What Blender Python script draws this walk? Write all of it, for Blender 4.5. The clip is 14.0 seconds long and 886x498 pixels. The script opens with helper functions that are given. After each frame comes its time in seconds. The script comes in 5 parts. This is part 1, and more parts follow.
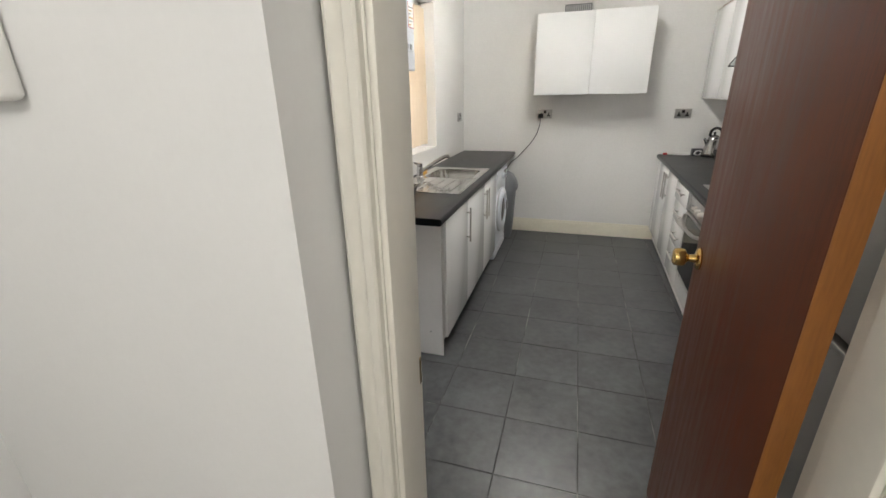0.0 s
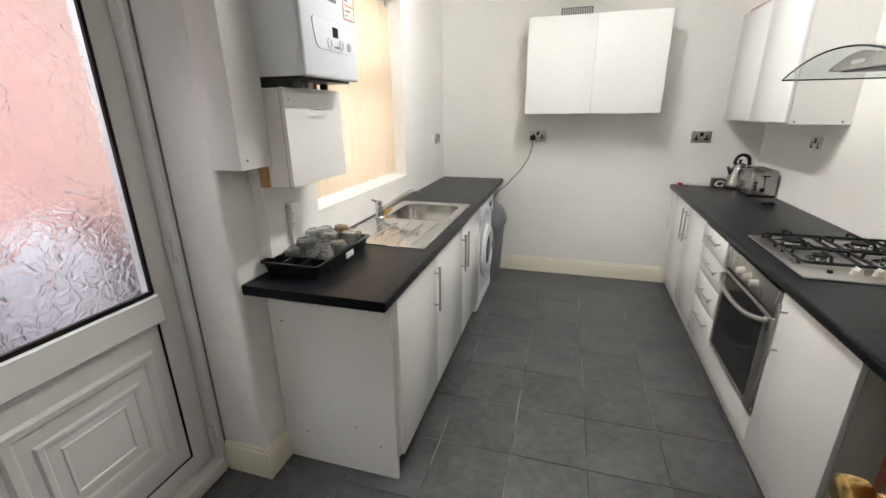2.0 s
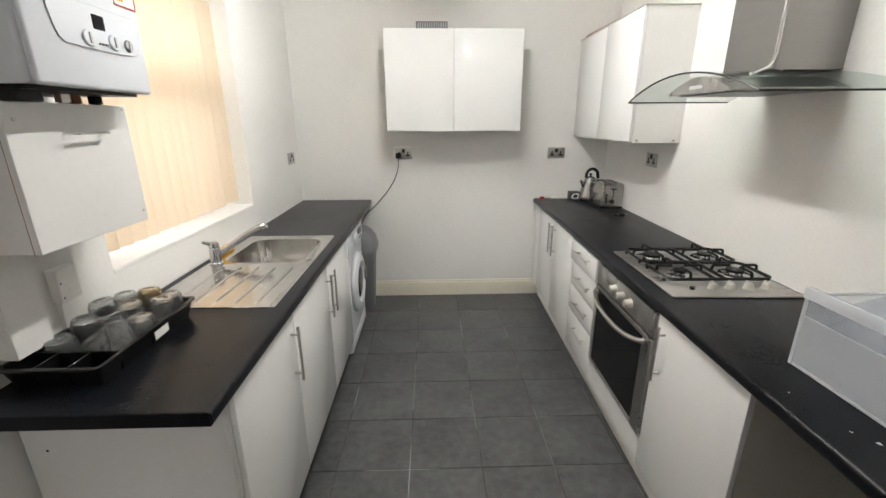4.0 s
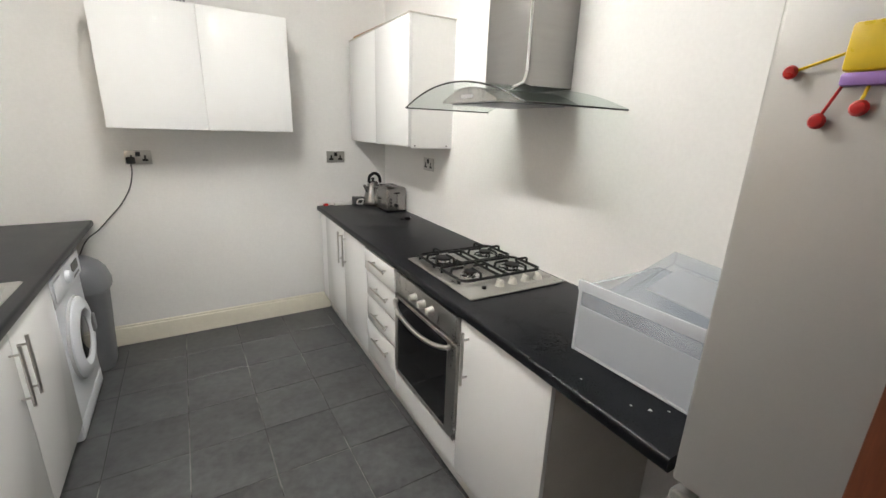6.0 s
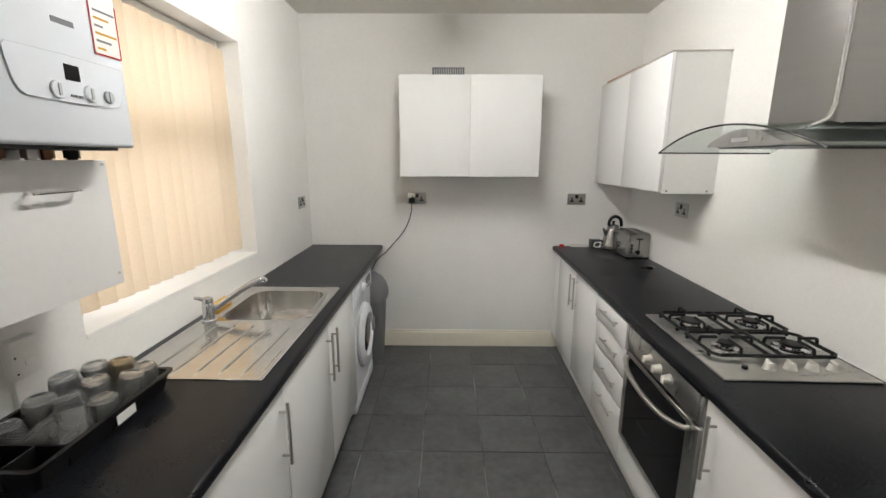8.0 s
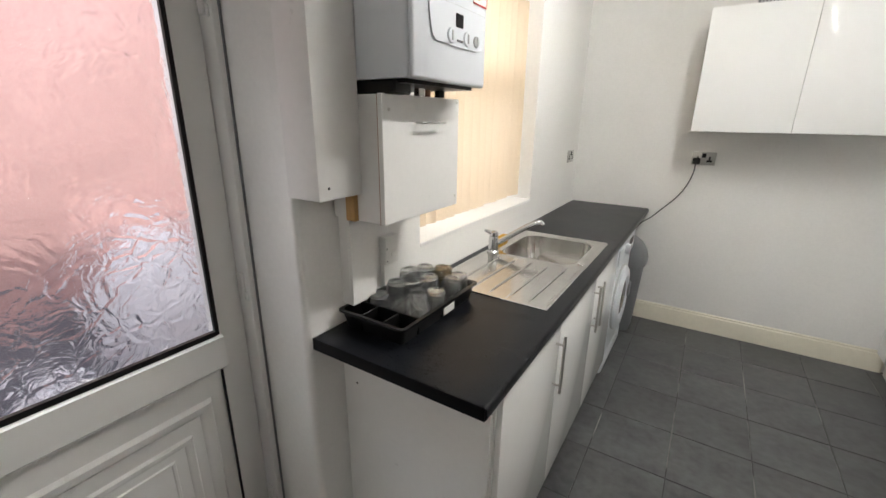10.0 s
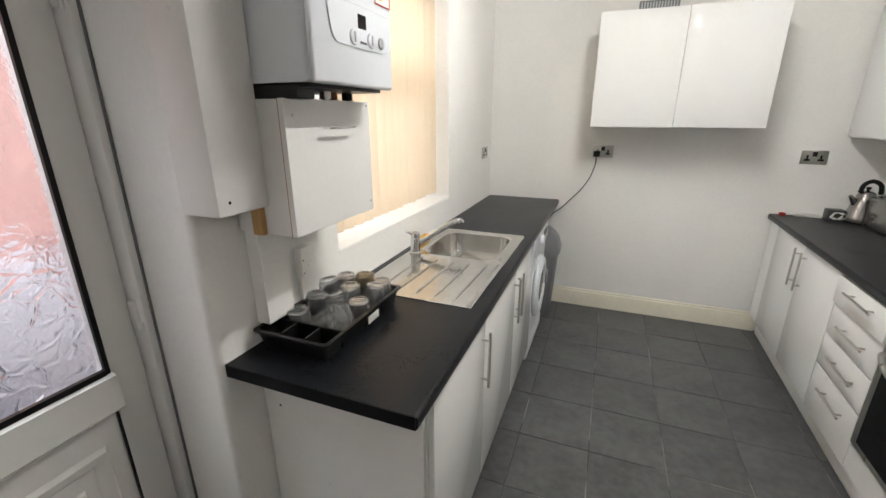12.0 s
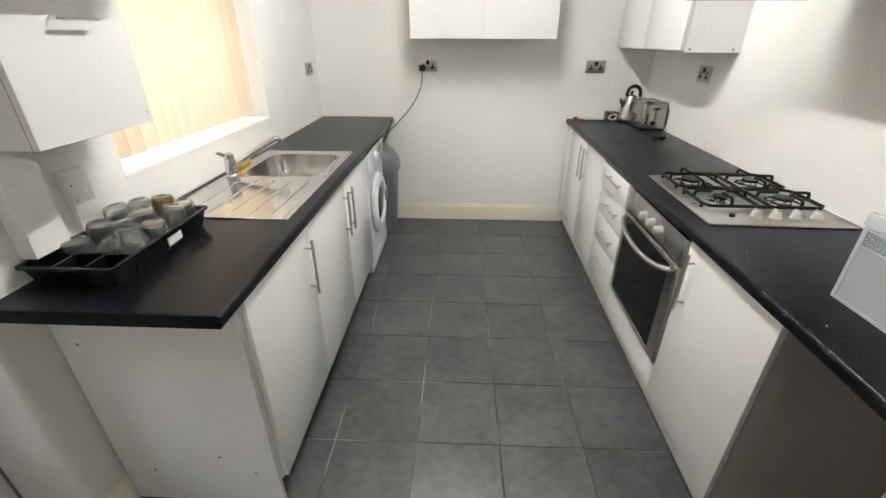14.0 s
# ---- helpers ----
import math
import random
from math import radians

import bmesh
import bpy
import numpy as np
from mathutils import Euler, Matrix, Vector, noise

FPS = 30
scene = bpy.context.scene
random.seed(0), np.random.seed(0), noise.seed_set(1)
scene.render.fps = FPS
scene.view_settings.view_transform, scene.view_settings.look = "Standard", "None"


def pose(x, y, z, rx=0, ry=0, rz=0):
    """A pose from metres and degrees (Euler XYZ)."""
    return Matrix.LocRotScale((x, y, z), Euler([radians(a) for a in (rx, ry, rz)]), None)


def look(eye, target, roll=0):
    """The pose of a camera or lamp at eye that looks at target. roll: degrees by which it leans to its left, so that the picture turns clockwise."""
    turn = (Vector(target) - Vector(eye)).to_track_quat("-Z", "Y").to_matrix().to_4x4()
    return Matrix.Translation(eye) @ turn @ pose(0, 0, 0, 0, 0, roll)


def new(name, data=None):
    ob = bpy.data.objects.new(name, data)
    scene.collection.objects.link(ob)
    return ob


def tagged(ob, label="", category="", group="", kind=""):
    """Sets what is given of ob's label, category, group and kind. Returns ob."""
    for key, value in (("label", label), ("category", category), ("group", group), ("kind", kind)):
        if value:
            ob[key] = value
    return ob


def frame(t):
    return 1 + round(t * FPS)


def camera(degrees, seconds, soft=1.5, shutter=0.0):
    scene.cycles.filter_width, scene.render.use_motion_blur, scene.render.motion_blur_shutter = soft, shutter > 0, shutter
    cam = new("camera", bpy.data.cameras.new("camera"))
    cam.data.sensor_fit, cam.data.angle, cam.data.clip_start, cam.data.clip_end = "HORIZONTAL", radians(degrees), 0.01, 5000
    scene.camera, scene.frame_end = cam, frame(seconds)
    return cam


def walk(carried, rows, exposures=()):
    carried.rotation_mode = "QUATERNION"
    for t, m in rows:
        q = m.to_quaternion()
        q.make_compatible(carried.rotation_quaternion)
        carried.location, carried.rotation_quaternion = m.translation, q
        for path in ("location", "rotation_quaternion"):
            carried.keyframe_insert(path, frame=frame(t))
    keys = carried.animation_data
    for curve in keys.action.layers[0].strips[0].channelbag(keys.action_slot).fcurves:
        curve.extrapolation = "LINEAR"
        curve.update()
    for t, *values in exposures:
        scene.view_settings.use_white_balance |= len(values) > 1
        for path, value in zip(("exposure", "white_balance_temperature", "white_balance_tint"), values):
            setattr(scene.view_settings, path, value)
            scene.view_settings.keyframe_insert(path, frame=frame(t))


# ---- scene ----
cam = camera(93.8, 14.0)
EXPOSURES = [(0.0, -0.12), (0.5, -0.15), (1.0, 0.05), (1.5, 0.2), (2.5, 0.05), (5.0, 0.08), (6.5, 0.13), (7.5, -0.2), (8.0, -0.2), (8.5, -0.08), (9.0, 0.0), (11.5, -0.02), (12.5, 0.13), (13.0, 0.14), (13.5, 0.18), (14.0, 0.32)]
PATH = [
    (0, (0.332, 0.321, 1.508), (-0.23, 2.111, 0.815), -1.1),
    (0.5, (0.307, 0.535, 1.494), (-0.077, 2.362, 0.776), -1.1),
    (1, (0.27, 0.751, 1.501), (-0.128, 2.566, 0.759), -1.3),
    (1.5, (0.275, 0.95, 1.493), (-0.253, 2.739, 0.772), -1.5),
    (2, (0.259, 1.103, 1.532), (-0.272, 2.924, 0.898), -0.6),
    (2.5, (0.213, 1.172, 1.581), (-0.162, 3.059, 1.037), 0.5),
    (2.7, (0.203, 1.182, 1.579), (-0.113, 3.089, 1.068), 0.3),
    (4.8, (0.253, 1.628, 1.549), (0.649, 3.48, 0.905), 0.5),
    (5, (0.237, 1.655, 1.544), (0.741, 3.48, 0.898), 0.7),
    (5.5, (0.238, 1.668, 1.546), (1.029, 3.396, 0.925), 1.7),
    (6, (0.267, 1.663, 1.565), (1.28, 3.293, 1.003), 2.1),
    (6.5, (0.253, 1.658, 1.579), (1.251, 3.322, 1.093), 1.5),
    (7, (0.237, 1.667, 1.601), (0.942, 3.488, 1.17), 0.6),
    (7.5, (0.245, 1.651, 1.624), (0.595, 3.578, 1.219), -0.0),
    (8, (0.253, 1.637, 1.618), (0.236, 3.592, 1.197), 0.2),
    (8.5, (0.216, 1.616, 1.599), (-0.219, 3.51, 1.126), 0.7),
    (9, (0.144, 1.569, 1.564), (-0.677, 3.313, 1.031), 0.9),
    (9.2, (0.117, 1.542, 1.549), (-0.837, 3.209, 0.994), 1.1),
    (11.3, (0.026, 1.539, 1.559), (-1.004, 3.136, 0.938), 0.5),
    (11.5, (0.03, 1.543, 1.557), (-0.912, 3.201, 0.953), 0.4),
    (12, (0.053, 1.568, 1.573), (-0.642, 3.34, 0.96), -0.1),
    (12.5, (0.091, 1.628, 1.558), (-0.337, 3.468, 0.901), -0.3),
    (13, (0.131, 1.671, 1.542), (-0.074, 3.515, 0.796), -0.2),
    (13.5, (0.175, 1.649, 1.52), (0.087, 3.462, 0.68), 0.0),
    (14, (0.273, 1.496, 1.504), (0.203, 3.276, 0.595), 0.2),
]
walk(cam, [(t, look(eye, target, roll)) for t, eye, target, roll in PATH], EXPOSURES)

# ---- light ----
world = bpy.data.worlds.new("sky")
scene.world = world
world.use_nodes = True
wn = world.node_tree.nodes
sky = wn.new("ShaderNodeTexSky")
sky.sky_type, sky.sun_disc = "NISHITA", False
sky.sun_elevation, sky.sun_rotation = radians(55), radians(80)
world.node_tree.links.new(sky.outputs[0], wn["Background"].inputs[0])
wn["Background"].inputs[1].default_value = 0.15

SUN = bpy.data.lights.new("sun", "SUN")
SUN.energy, SUN.angle, SUN.color = 5.0, radians(2), (1.0, 0.95, 0.88)
new("sun", SUN).matrix_world = look((5.8, 3.0, 8.1), (0, 2.0, 0))

# the bare fluorescent tube on the kitchen ceiling, whose glass gives the light
LAMP, TUBE_Y0, TUBE_Y1, TUBE_GLOW = (0.29, 3.33, 2.640), 2.80, 3.86, 345
# two unseen ceiling lights, added in the hall to brighten its wall and the pier
HALLS = ((0.10, -1.00, 2.55, 36), (1.05, -0.35, 2.50, 18))
for hx, hy, hz, watts in HALLS:
    bulb2 = bpy.data.lights.new("added_hall_bulb", "POINT")
    bulb2.energy, bulb2.shadow_soft_size, bulb2.color = watts, 0.1, (1.0, 0.975, 0.94)
    new("added_hall_bulb", bulb2).location = (hx, hy, hz)
# daylight that comes in at the window and the glazed door
wl = bpy.data.lights.new("window_daylight", "AREA")
wl.shape, wl.size, wl.size_y, wl.energy, wl.color = "RECTANGLE", 1.05, 1.2, 17.0, (0.93, 0.965, 1.0)
new("window_daylight", wl).matrix_world = look((-1.38, 3.45, 1.78), (-1.0, 3.45, 1.62))

# area lamp added for the open sky above the yard, shining down through the door's glass
yl = bpy.data.lights.new("yard_sky_fill", "AREA")
yl.shape, yl.size, yl.size_y, yl.energy, yl.color = "RECTANGLE", 1.3, 2.4, 62, (0.90, 0.94, 1.0)
new("yard_sky_fill", yl).matrix_world = look((-1.95, 1.9, 3.3), (-1.0, 1.88, 1.0))
# second added fill lamp, lower and farther off over the yard wall, brightens the pier
fl_sky = bpy.data.lights.new("far_sky_fill", "AREA")
fl_sky.shape, fl_sky.size, fl_sky.size_y, fl_sky.energy, fl_sky.color = "RECTANGLE", 1.0, 2.6, 80, (0.93, 0.96, 1.0)
new("far_sky_fill", fl_sky).matrix_world = look((-2.45, 1.45, 3.45), (-1.15, 1.9, 1.4))

# ---- materials ----
def shader(name):
    m = bpy.data.materials.new(name)
    m.use_nodes = True
    return m, m.node_tree.nodes, m.node_tree.links, m.node_tree.nodes["Principled BSDF"]


def surface(name, col, rough=0.5, metal=0.0, var=0.08, scale=2.5, fine=60.0, bump=0.08, dist=0.002,
            stretch=(1, 1, 1), rvar=0.1, rand=0.0, spec=0.5, coat=0.0, fine_amt=0.4):
    """A surface whose colour and gloss vary at two scales, with fine relief."""
    m, n, l, p = shader(name)
    tc, mp = n.new("ShaderNodeTexCoord"), n.new("ShaderNodeMapping")
    mp.inputs["Scale"].default_value = stretch
    l.new(tc.outputs["Object"], mp.inputs[0])
    info = n.new("ShaderNodeObjectInfo")
    if rand > 0:
        off = n.new("ShaderNodeVectorMath")
        off.operation = "MULTIPLY_ADD"
        l.new(info.outputs["Random"], off.inputs[0])
        off.inputs[1].default_value = (37, 61, 23)
        l.new(mp.outputs[0], off.inputs[2])
        vec = off.outputs[0]
    else:
        vec = mp.outputs[0]
    a, b = n.new("ShaderNodeTexNoise"), n.new("ShaderNodeTexNoise")
    a.inputs["Scale"].default_value, a.inputs["Detail"].default_value = scale, 5
    b.inputs["Scale"].default_value, b.inputs["Detail"].default_value = fine, 4
    l.new(vec, a.inputs["Vector"]), l.new(vec, b.inputs["Vector"])
    mix = n.new("ShaderNodeMix")
    mix.data_type = "FLOAT"
    mix.inputs["Factor"].default_value = fine_amt
    l.new(a.outputs["Fac"], mix.inputs["A"]), l.new(b.outputs["Fac"], mix.inputs["B"])
    ramp = n.new("ShaderNodeMapRange")
    ramp.inputs["From Min"].default_value, ramp.inputs["From Max"].default_value = 0.3, 0.7
    ramp.inputs["To Min"].default_value, ramp.inputs["To Max"].default_value = 1 - var, 1 + var
    l.new(mix.outputs["Result"], ramp.inputs["Value"])
    val = ramp.outputs[0]
    if rand > 0:
        rr = n.new("ShaderNodeMapRange")
        rr.inputs["To Min"].default_value, rr.inputs["To Max"].default_value = 1 - rand, 1 + rand
        l.new(info.outputs["Random"], rr.inputs["Value"])
        mu = n.new("ShaderNodeMath")
        mu.operation = "MULTIPLY"
        l.new(val, mu.inputs[0]), l.new(rr.outputs[0], mu.inputs[1])
        val = mu.outputs[0]
    sc = n.new("ShaderNodeVectorMath")
    sc.operation = "SCALE"
    sc.inputs[0].default_value = col[:3]
    l.new(val, sc.inputs["Scale"])
    l.new(sc.outputs[0], p.inputs["Base Color"])
    rg = n.new("ShaderNodeMapRange")
    rg.inputs["From Min"].default_value, rg.inputs["From Max"].default_value = 0.3, 0.7
    rg.inputs["To Min"].default_value, rg.inputs["To Max"].default_value = max(0.02, rough - rvar), min(1, rough + rvar)
    l.new(mix.outputs["Result"], rg.inputs["Value"])
    l.new(rg.outputs[0], p.inputs["Roughness"])
    p.inputs["Metallic"].default_value = metal
    p.inputs["Specular IOR Level"].default_value = spec
    p.inputs["Coat Weight"].default_value = coat
    if bump > 0:
        bp = n.new("ShaderNodeBump")
        bp.inputs["Strength"].default_value, bp.inputs["Distance"].default_value = bump, dist
        l.new(mix.outputs["Result"], bp.inputs["Height"])
        l.new(bp.outputs[0], p.inputs["Normal"])
    return m


M_WALL = surface("emulsion_white", (0.79, 0.78, 0.755), 0.75, var=0.045, scale=1.6, fine=70, bump=0.2, dist=0.003, rvar=0.05, spec=0.3)
M_CEIL = surface("ceiling_paint", (0.68, 0.66, 0.61), 0.85, var=0.03, scale=1.0, fine=90, bump=0.1, spec=0.2)
M_HALLWALL = surface("hall_wall_paint", (0.77, 0.77, 0.76), 0.8, var=0.02, scale=1.0, fine=100, bump=0.08, spec=0.3)
M_GLOSS = surface("cream_gloss_paint", (0.74, 0.715, 0.64), 0.38, var=0.05, scale=3, fine=40, bump=0.12, dist=0.003)
M_TRIM = surface("yellowed_gloss_paint", (0.76, 0.72, 0.60), 0.4, var=0.06, scale=3, fine=40, bump=0.12, dist=0.003)
M_CAB = surface("gloss_white_door", (0.80, 0.80, 0.79), 0.055, var=0.015, scale=2, fine=9, bump=0.0, rvar=0.015, spec=0.14)
M_CARC = surface("white_melamine", (0.76, 0.75, 0.73), 0.35, var=0.03, scale=3, fine=50, bump=0.03)
M_GREYMEL = surface("bare_chipboard_panel", (0.56, 0.53, 0.48), 0.6, var=0.1, scale=4, fine=160, bump=0.1)
M_WORK = surface("black_slate_laminate", (0.0065, 0.007, 0.009), 0.30, var=0.55, scale=7, fine=230, bump=0.14, dist=0.0006, rvar=0.05, fine_amt=0.65, spec=0.17)
M_WEDGE = surface("black_edging", (0.004, 0.004, 0.005), 0.35, spec=0.15, var=0.15, bump=0.05)
M_TILE = surface("slate_tile", (0.071, 0.072, 0.073), 0.36, var=0.5, scale=4.2, fine=24, bump=0.45, dist=0.003, rvar=0.08, rand=0.08, fine_amt=0.45)
def patchy_grout():
    """Dirty grout: dark nearly everywhere, clean and pale in short stretches."""
    m, n, l, p = shader("tile_grout")
    tc, a, ramp = n.new("ShaderNodeTexCoord"), n.new("ShaderNodeTexNoise"), n.new("ShaderNodeValToRGB")
    a.inputs["Scale"].default_value, a.inputs["Detail"].default_value = 2.6, 4
    l.new(tc.outputs["Object"], a.inputs["Vector"]), l.new(a.outputs["Fac"], ramp.inputs[0])
    e = ramp.color_ramp.elements
    e[0].position, e[0].color = 0.50, (0.030, 0.029, 0.027, 1)
    e[1].position, e[1].color = 0.64, (0.30, 0.29, 0.27, 1)
    l.new(ramp.outputs[0], p.inputs["Base Color"])
    p.inputs["Roughness"].default_value = 0.85
    return m


M_GROUT = patchy_grout()
M_STEEL = surface("brushed_steel", (0.31, 0.30, 0.29), 0.34, 1.0, var=0.06, scale=3, fine=70, bump=0.0, stretch=(1, 1, 14), rvar=0.07)
M_STEELH = surface("brushed_steel_flat", (0.46, 0.45, 0.43), 0.30, 1.0, var=0.05, scale=3, fine=90, bump=0.006, stretch=(1, 8, 1), rvar=0.06)
M_SINK = surface("sink_steel", (0.60, 0.585, 0.56), 0.14, 1.0, var=0.06, scale=3, fine=90, bump=0.006, stretch=(1, 6, 1), rvar=0.06)
M_NICKEL = surface("satin_nickel", (0.56, 0.54, 0.51), 0.30, 1.0, var=0.03, fine=90, bump=0.0, rvar=0.03)
M_CHROME = surface("chrome", (0.80, 0.80, 0.80), 0.07, 1.0, var=0.02, bump=0.0, rvar=0.03)
M_BRASS = surface("polished_brass", (0.72, 0.50, 0.18), 0.2, 1.0, var=0.1, scale=20, fine=80, bump=0.03, rvar=0.08)
M_BLACKGLASS = surface("oven_glass", (0.004, 0.004, 0.005), 0.08, spec=0.3, var=0.1, bump=0.0, rvar=0.03)
M_BLACK = surface("black_plastic", (0.005, 0.005, 0.005), 0.36, spec=0.3, var=0.15, fine=90, bump=0.06)
M_IRON = surface("black_enamel", (0.006, 0.006, 0.006), 0.42, var=0.15, spec=0.25, bump=0.03)
# near-black for gaps and recesses, their shade put into the colour
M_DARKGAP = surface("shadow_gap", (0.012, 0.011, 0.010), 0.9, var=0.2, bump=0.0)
M_APPL = surface("white_appliance", (0.72, 0.745, 0.785), 0.32, var=0.008, bump=0.0, rvar=0.02)
M_WPLAST = surface("white_plastic", (0.78, 0.77, 0.74), 0.4, var=0.03, bump=0.03)
M_UPVC = surface("white_upvc", (0.79, 0.785, 0.765), 0.3, var=0.012, scale=2, fine=20, bump=0.008, rvar=0.03)
M_GREYPL = surface("grey_plastic", (0.17, 0.175, 0.185), 0.45, var=0.06, fine=120, bump=0.06)
M_FRIDGE = surface("silver_fridge_skin", (0.43, 0.42, 0.40), 0.42, 0.45, var=0.03, scale=2, fine=200, bump=0.03, rvar=0.05)
M_DOOR = surface("dark_stained_wood", (0.115, 0.033, 0.014), 0.42, spec=0.25, var=0.35, scale=5, fine=40, bump=0.15, dist=0.001, stretch=(8, 8, 0.5), rvar=0.12)
M_DOOREDGE = surface("bare_wood_edge", (0.30, 0.115, 0.025), 0.5, var=0.22, scale=5, fine=40, bump=0.15, dist=0.001, stretch=(6, 6, 0.6))
M_BRICK = surface("red_brick", (0.55, 0.345, 0.325), 0.85, var=0.2, scale=8, fine=60, bump=0.3, rand=0.2)
M_MORTAR = surface("mortar", (0.46, 0.33, 0.30), 0.9, var=0.1)
M_YARD = surface("yard_concrete", (0.22, 0.215, 0.24), 0.9, var=0.15, scale=3, fine=40, bump=0.2)
M_CARPET = surface("hall_carpet", (0.20, 0.18, 0.16), 0.95, var=0.15, scale=4, fine=200, bump=0.4, dist=0.004)
M_SPONGE = surface("yellow_sponge", (0.58, 0.32, 0.04), 0.9, var=0.2, scale=20, fine=150, bump=0.5)
M_RED = surface("red_plastic", (0.45, 0.012, 0.012), 0.3, var=0.1, bump=0.03)
M_CABLE = surface("grey_cable", (0.10, 0.10, 0.10), 0.5, var=0.1, bump=0.0)


def glass(name, col=(1, 1, 1), rough=0.0, ior=1.45):
    m, n, l, p = shader(name)
    p.inputs["Base Color"].default_value = (*col, 1)
    p.inputs["Roughness"].default_value = rough
    p.inputs["IOR"].default_value = ior
    p.inputs["Transmission Weight"].default_value = 1.0
    return m


M_GLASS = glass("clear_glass", (0.96, 0.98, 0.97), 0.02)


def thin(name, tint, body, amount, gloss=0.05):
    """Thin clear sheet: mostly see-through, with some body colour and gloss."""
    m, n, l, p = shader(name)
    p.inputs["Base Color"].default_value = (*body, 1)
    p.inputs["Roughness"].default_value = gloss
    tr, mx = n.new("ShaderNodeBsdfTransparent"), n.new("ShaderNodeMixShader")
    tr.inputs[0].default_value = (*tint, 1)
    mx.inputs[0].default_value = amount
    l.new(tr.outputs[0], mx.inputs[1]), l.new(p.outputs[0], mx.inputs[2])
    l.new(mx.outputs[0], n["Material Output"].inputs["Surface"])
    return m


M_HOODGLASS = thin("green_tinted_glass", (0.93, 0.955, 0.945), (0.14, 0.17, 0.16), 0.08)


def tumbler(name, tint):
    """Clear drinking glass with slightly uneven walls."""
    m, n, l, p = shader(name)
    p.inputs["Base Color"].default_value = (*tint, 1)
    p.inputs["Roughness"].default_value, p.inputs["IOR"].default_value = 0.02, 1.52
    p.inputs["Transmission Weight"].default_value = 0.95
    ns, bp = n.new("ShaderNodeTexNoise"), n.new("ShaderNodeBump")
    ns.inputs["Scale"].default_value, ns.inputs["Detail"].default_value = 38, 2
    bp.inputs["Strength"].default_value, bp.inputs["Distance"].default_value = 0.12, 0.004
    l.new(ns.outputs["Fac"], bp.inputs["Height"]), l.new(bp.outputs[0], p.inputs["Normal"])
    return m


def frosted(name, col, clear):
    """Milky thin plastic that scatters light to both sides and lets some straight through."""
    m, n, l, p = shader(name)
    p.inputs["Base Color"].default_value = (*col, 1)
    p.inputs["Roughness"].default_value = 0.3
    tr, ts = n.new("ShaderNodeBsdfTransparent"), n.new("ShaderNodeBsdfTranslucent")
    tr.inputs[0].default_value = (0.95, 0.97, 1, 1)
    ts.inputs[0].default_value = (*col, 1)
    a, b = n.new("ShaderNodeMixShader"), n.new("ShaderNodeMixShader")
    a.inputs[0].default_value, b.inputs[0].default_value = 0.4, clear
    l.new(p.outputs[0], a.inputs[1]), l.new(ts.outputs[0], a.inputs[2])
    l.new(a.outputs[0], b.inputs[1]), l.new(tr.outputs[0], b.inputs[2])
    l.new(b.outputs[0], n["Material Output"].inputs["Surface"])
    return m


M_SMOKE = tumbler("smoky_glass", (0.66, 0.52, 0.32))
M_TUMBLER = tumbler("clear_tumbler_glass", (0.97, 0.98, 0.98))
M_FROST = frosted("milky_plastic", (0.86, 0.87, 0.88), 0.62)
M_CLEARER = frosted("clear_plastic", (0.86, 0.87, 0.88), 0.80)
M_PLASTIC_EDGE = thin("thick_plastic_edge", (0.95, 0.96, 0.97), (0.84, 0.85, 0.87), 0.45, 0.12)
M_MAGY = surface("yellow_toy_plastic", (0.75, 0.52, 0.02), 0.3, var=0.1, bump=0.03)
M_PURPLE = surface("purple_toy_plastic", (0.35, 0.20, 0.52), 0.35, var=0.1, bump=0.03)
M_GREYDK = surface("dark_grey_plastic", (0.035, 0.035, 0.038), 0.38, var=0.1, fine=100, bump=0.05)
M_BATTEN = surface("raw_pine", (0.50, 0.29, 0.11), 0.6, var=0.2, scale=5, fine=50, bump=0.1, stretch=(4, 4, 0.6))
M_TOAST = surface("polished_steel", (0.36, 0.35, 0.34), 0.2, 1.0, var=0.1, scale=4, fine=60, bump=0.01, rvar=0.06)
M_TAP = surface("dulled_chrome", (0.62, 0.62, 0.63), 0.12, 1.0, var=0.06, bump=0.0, rvar=0.04)
M_KNOB = surface("pale_satin_knob", (0.60, 0.58, 0.53), 0.35, 0.25, var=0.04, fine=90, bump=0.0, rvar=0.04)
M_COPPER = surface("tarnished_copper", (0.20, 0.10, 0.06), 0.45, 0.8, var=0.3, scale=20, fine=80, bump=0.05)
M_PALEGREY = surface("pale_grey_print", (0.50, 0.51, 0.52), 0.5, var=0.05, bump=0.0)
M_LUMP = surface("pale_lump", (0.62, 0.61, 0.64), 0.5, var=0.15, scale=10, fine=50, bump=0.4, dist=0.01)


# ---- mesh helpers ----
ORIG = {}


def bx(bm, x0, x1, y0, y1, z0, z1, bev=0.0, seg=2, only=None):
    """A box; bev rounds its edges, or only those for which only(a, b) holds."""
    v = [bm.verts.new((x, y, z)) for x in (x0, x1) for y in (y0, y1) for z in (z0, z1)]
    for q in ((0, 1, 3, 2), (4, 6, 7, 5), (0, 4, 5, 1), (2, 3, 7, 6), (0, 2, 6, 4), (1, 5, 7, 3)):
        bm.faces.new([v[i] for i in q])
    if bev > 0:
        es = {e for u in v for e in u.link_edges}
        if only:
            es = {e for e in es if only(e.verts[0].co, e.verts[1].co)}
        bmesh.ops.bevel(bm, geom=list(es), offset=bev, segments=seg, affect="EDGES", profile=0.5)
    return bm


def box(*a, **k):
    return bx(bmesh.new(), *a, **k)


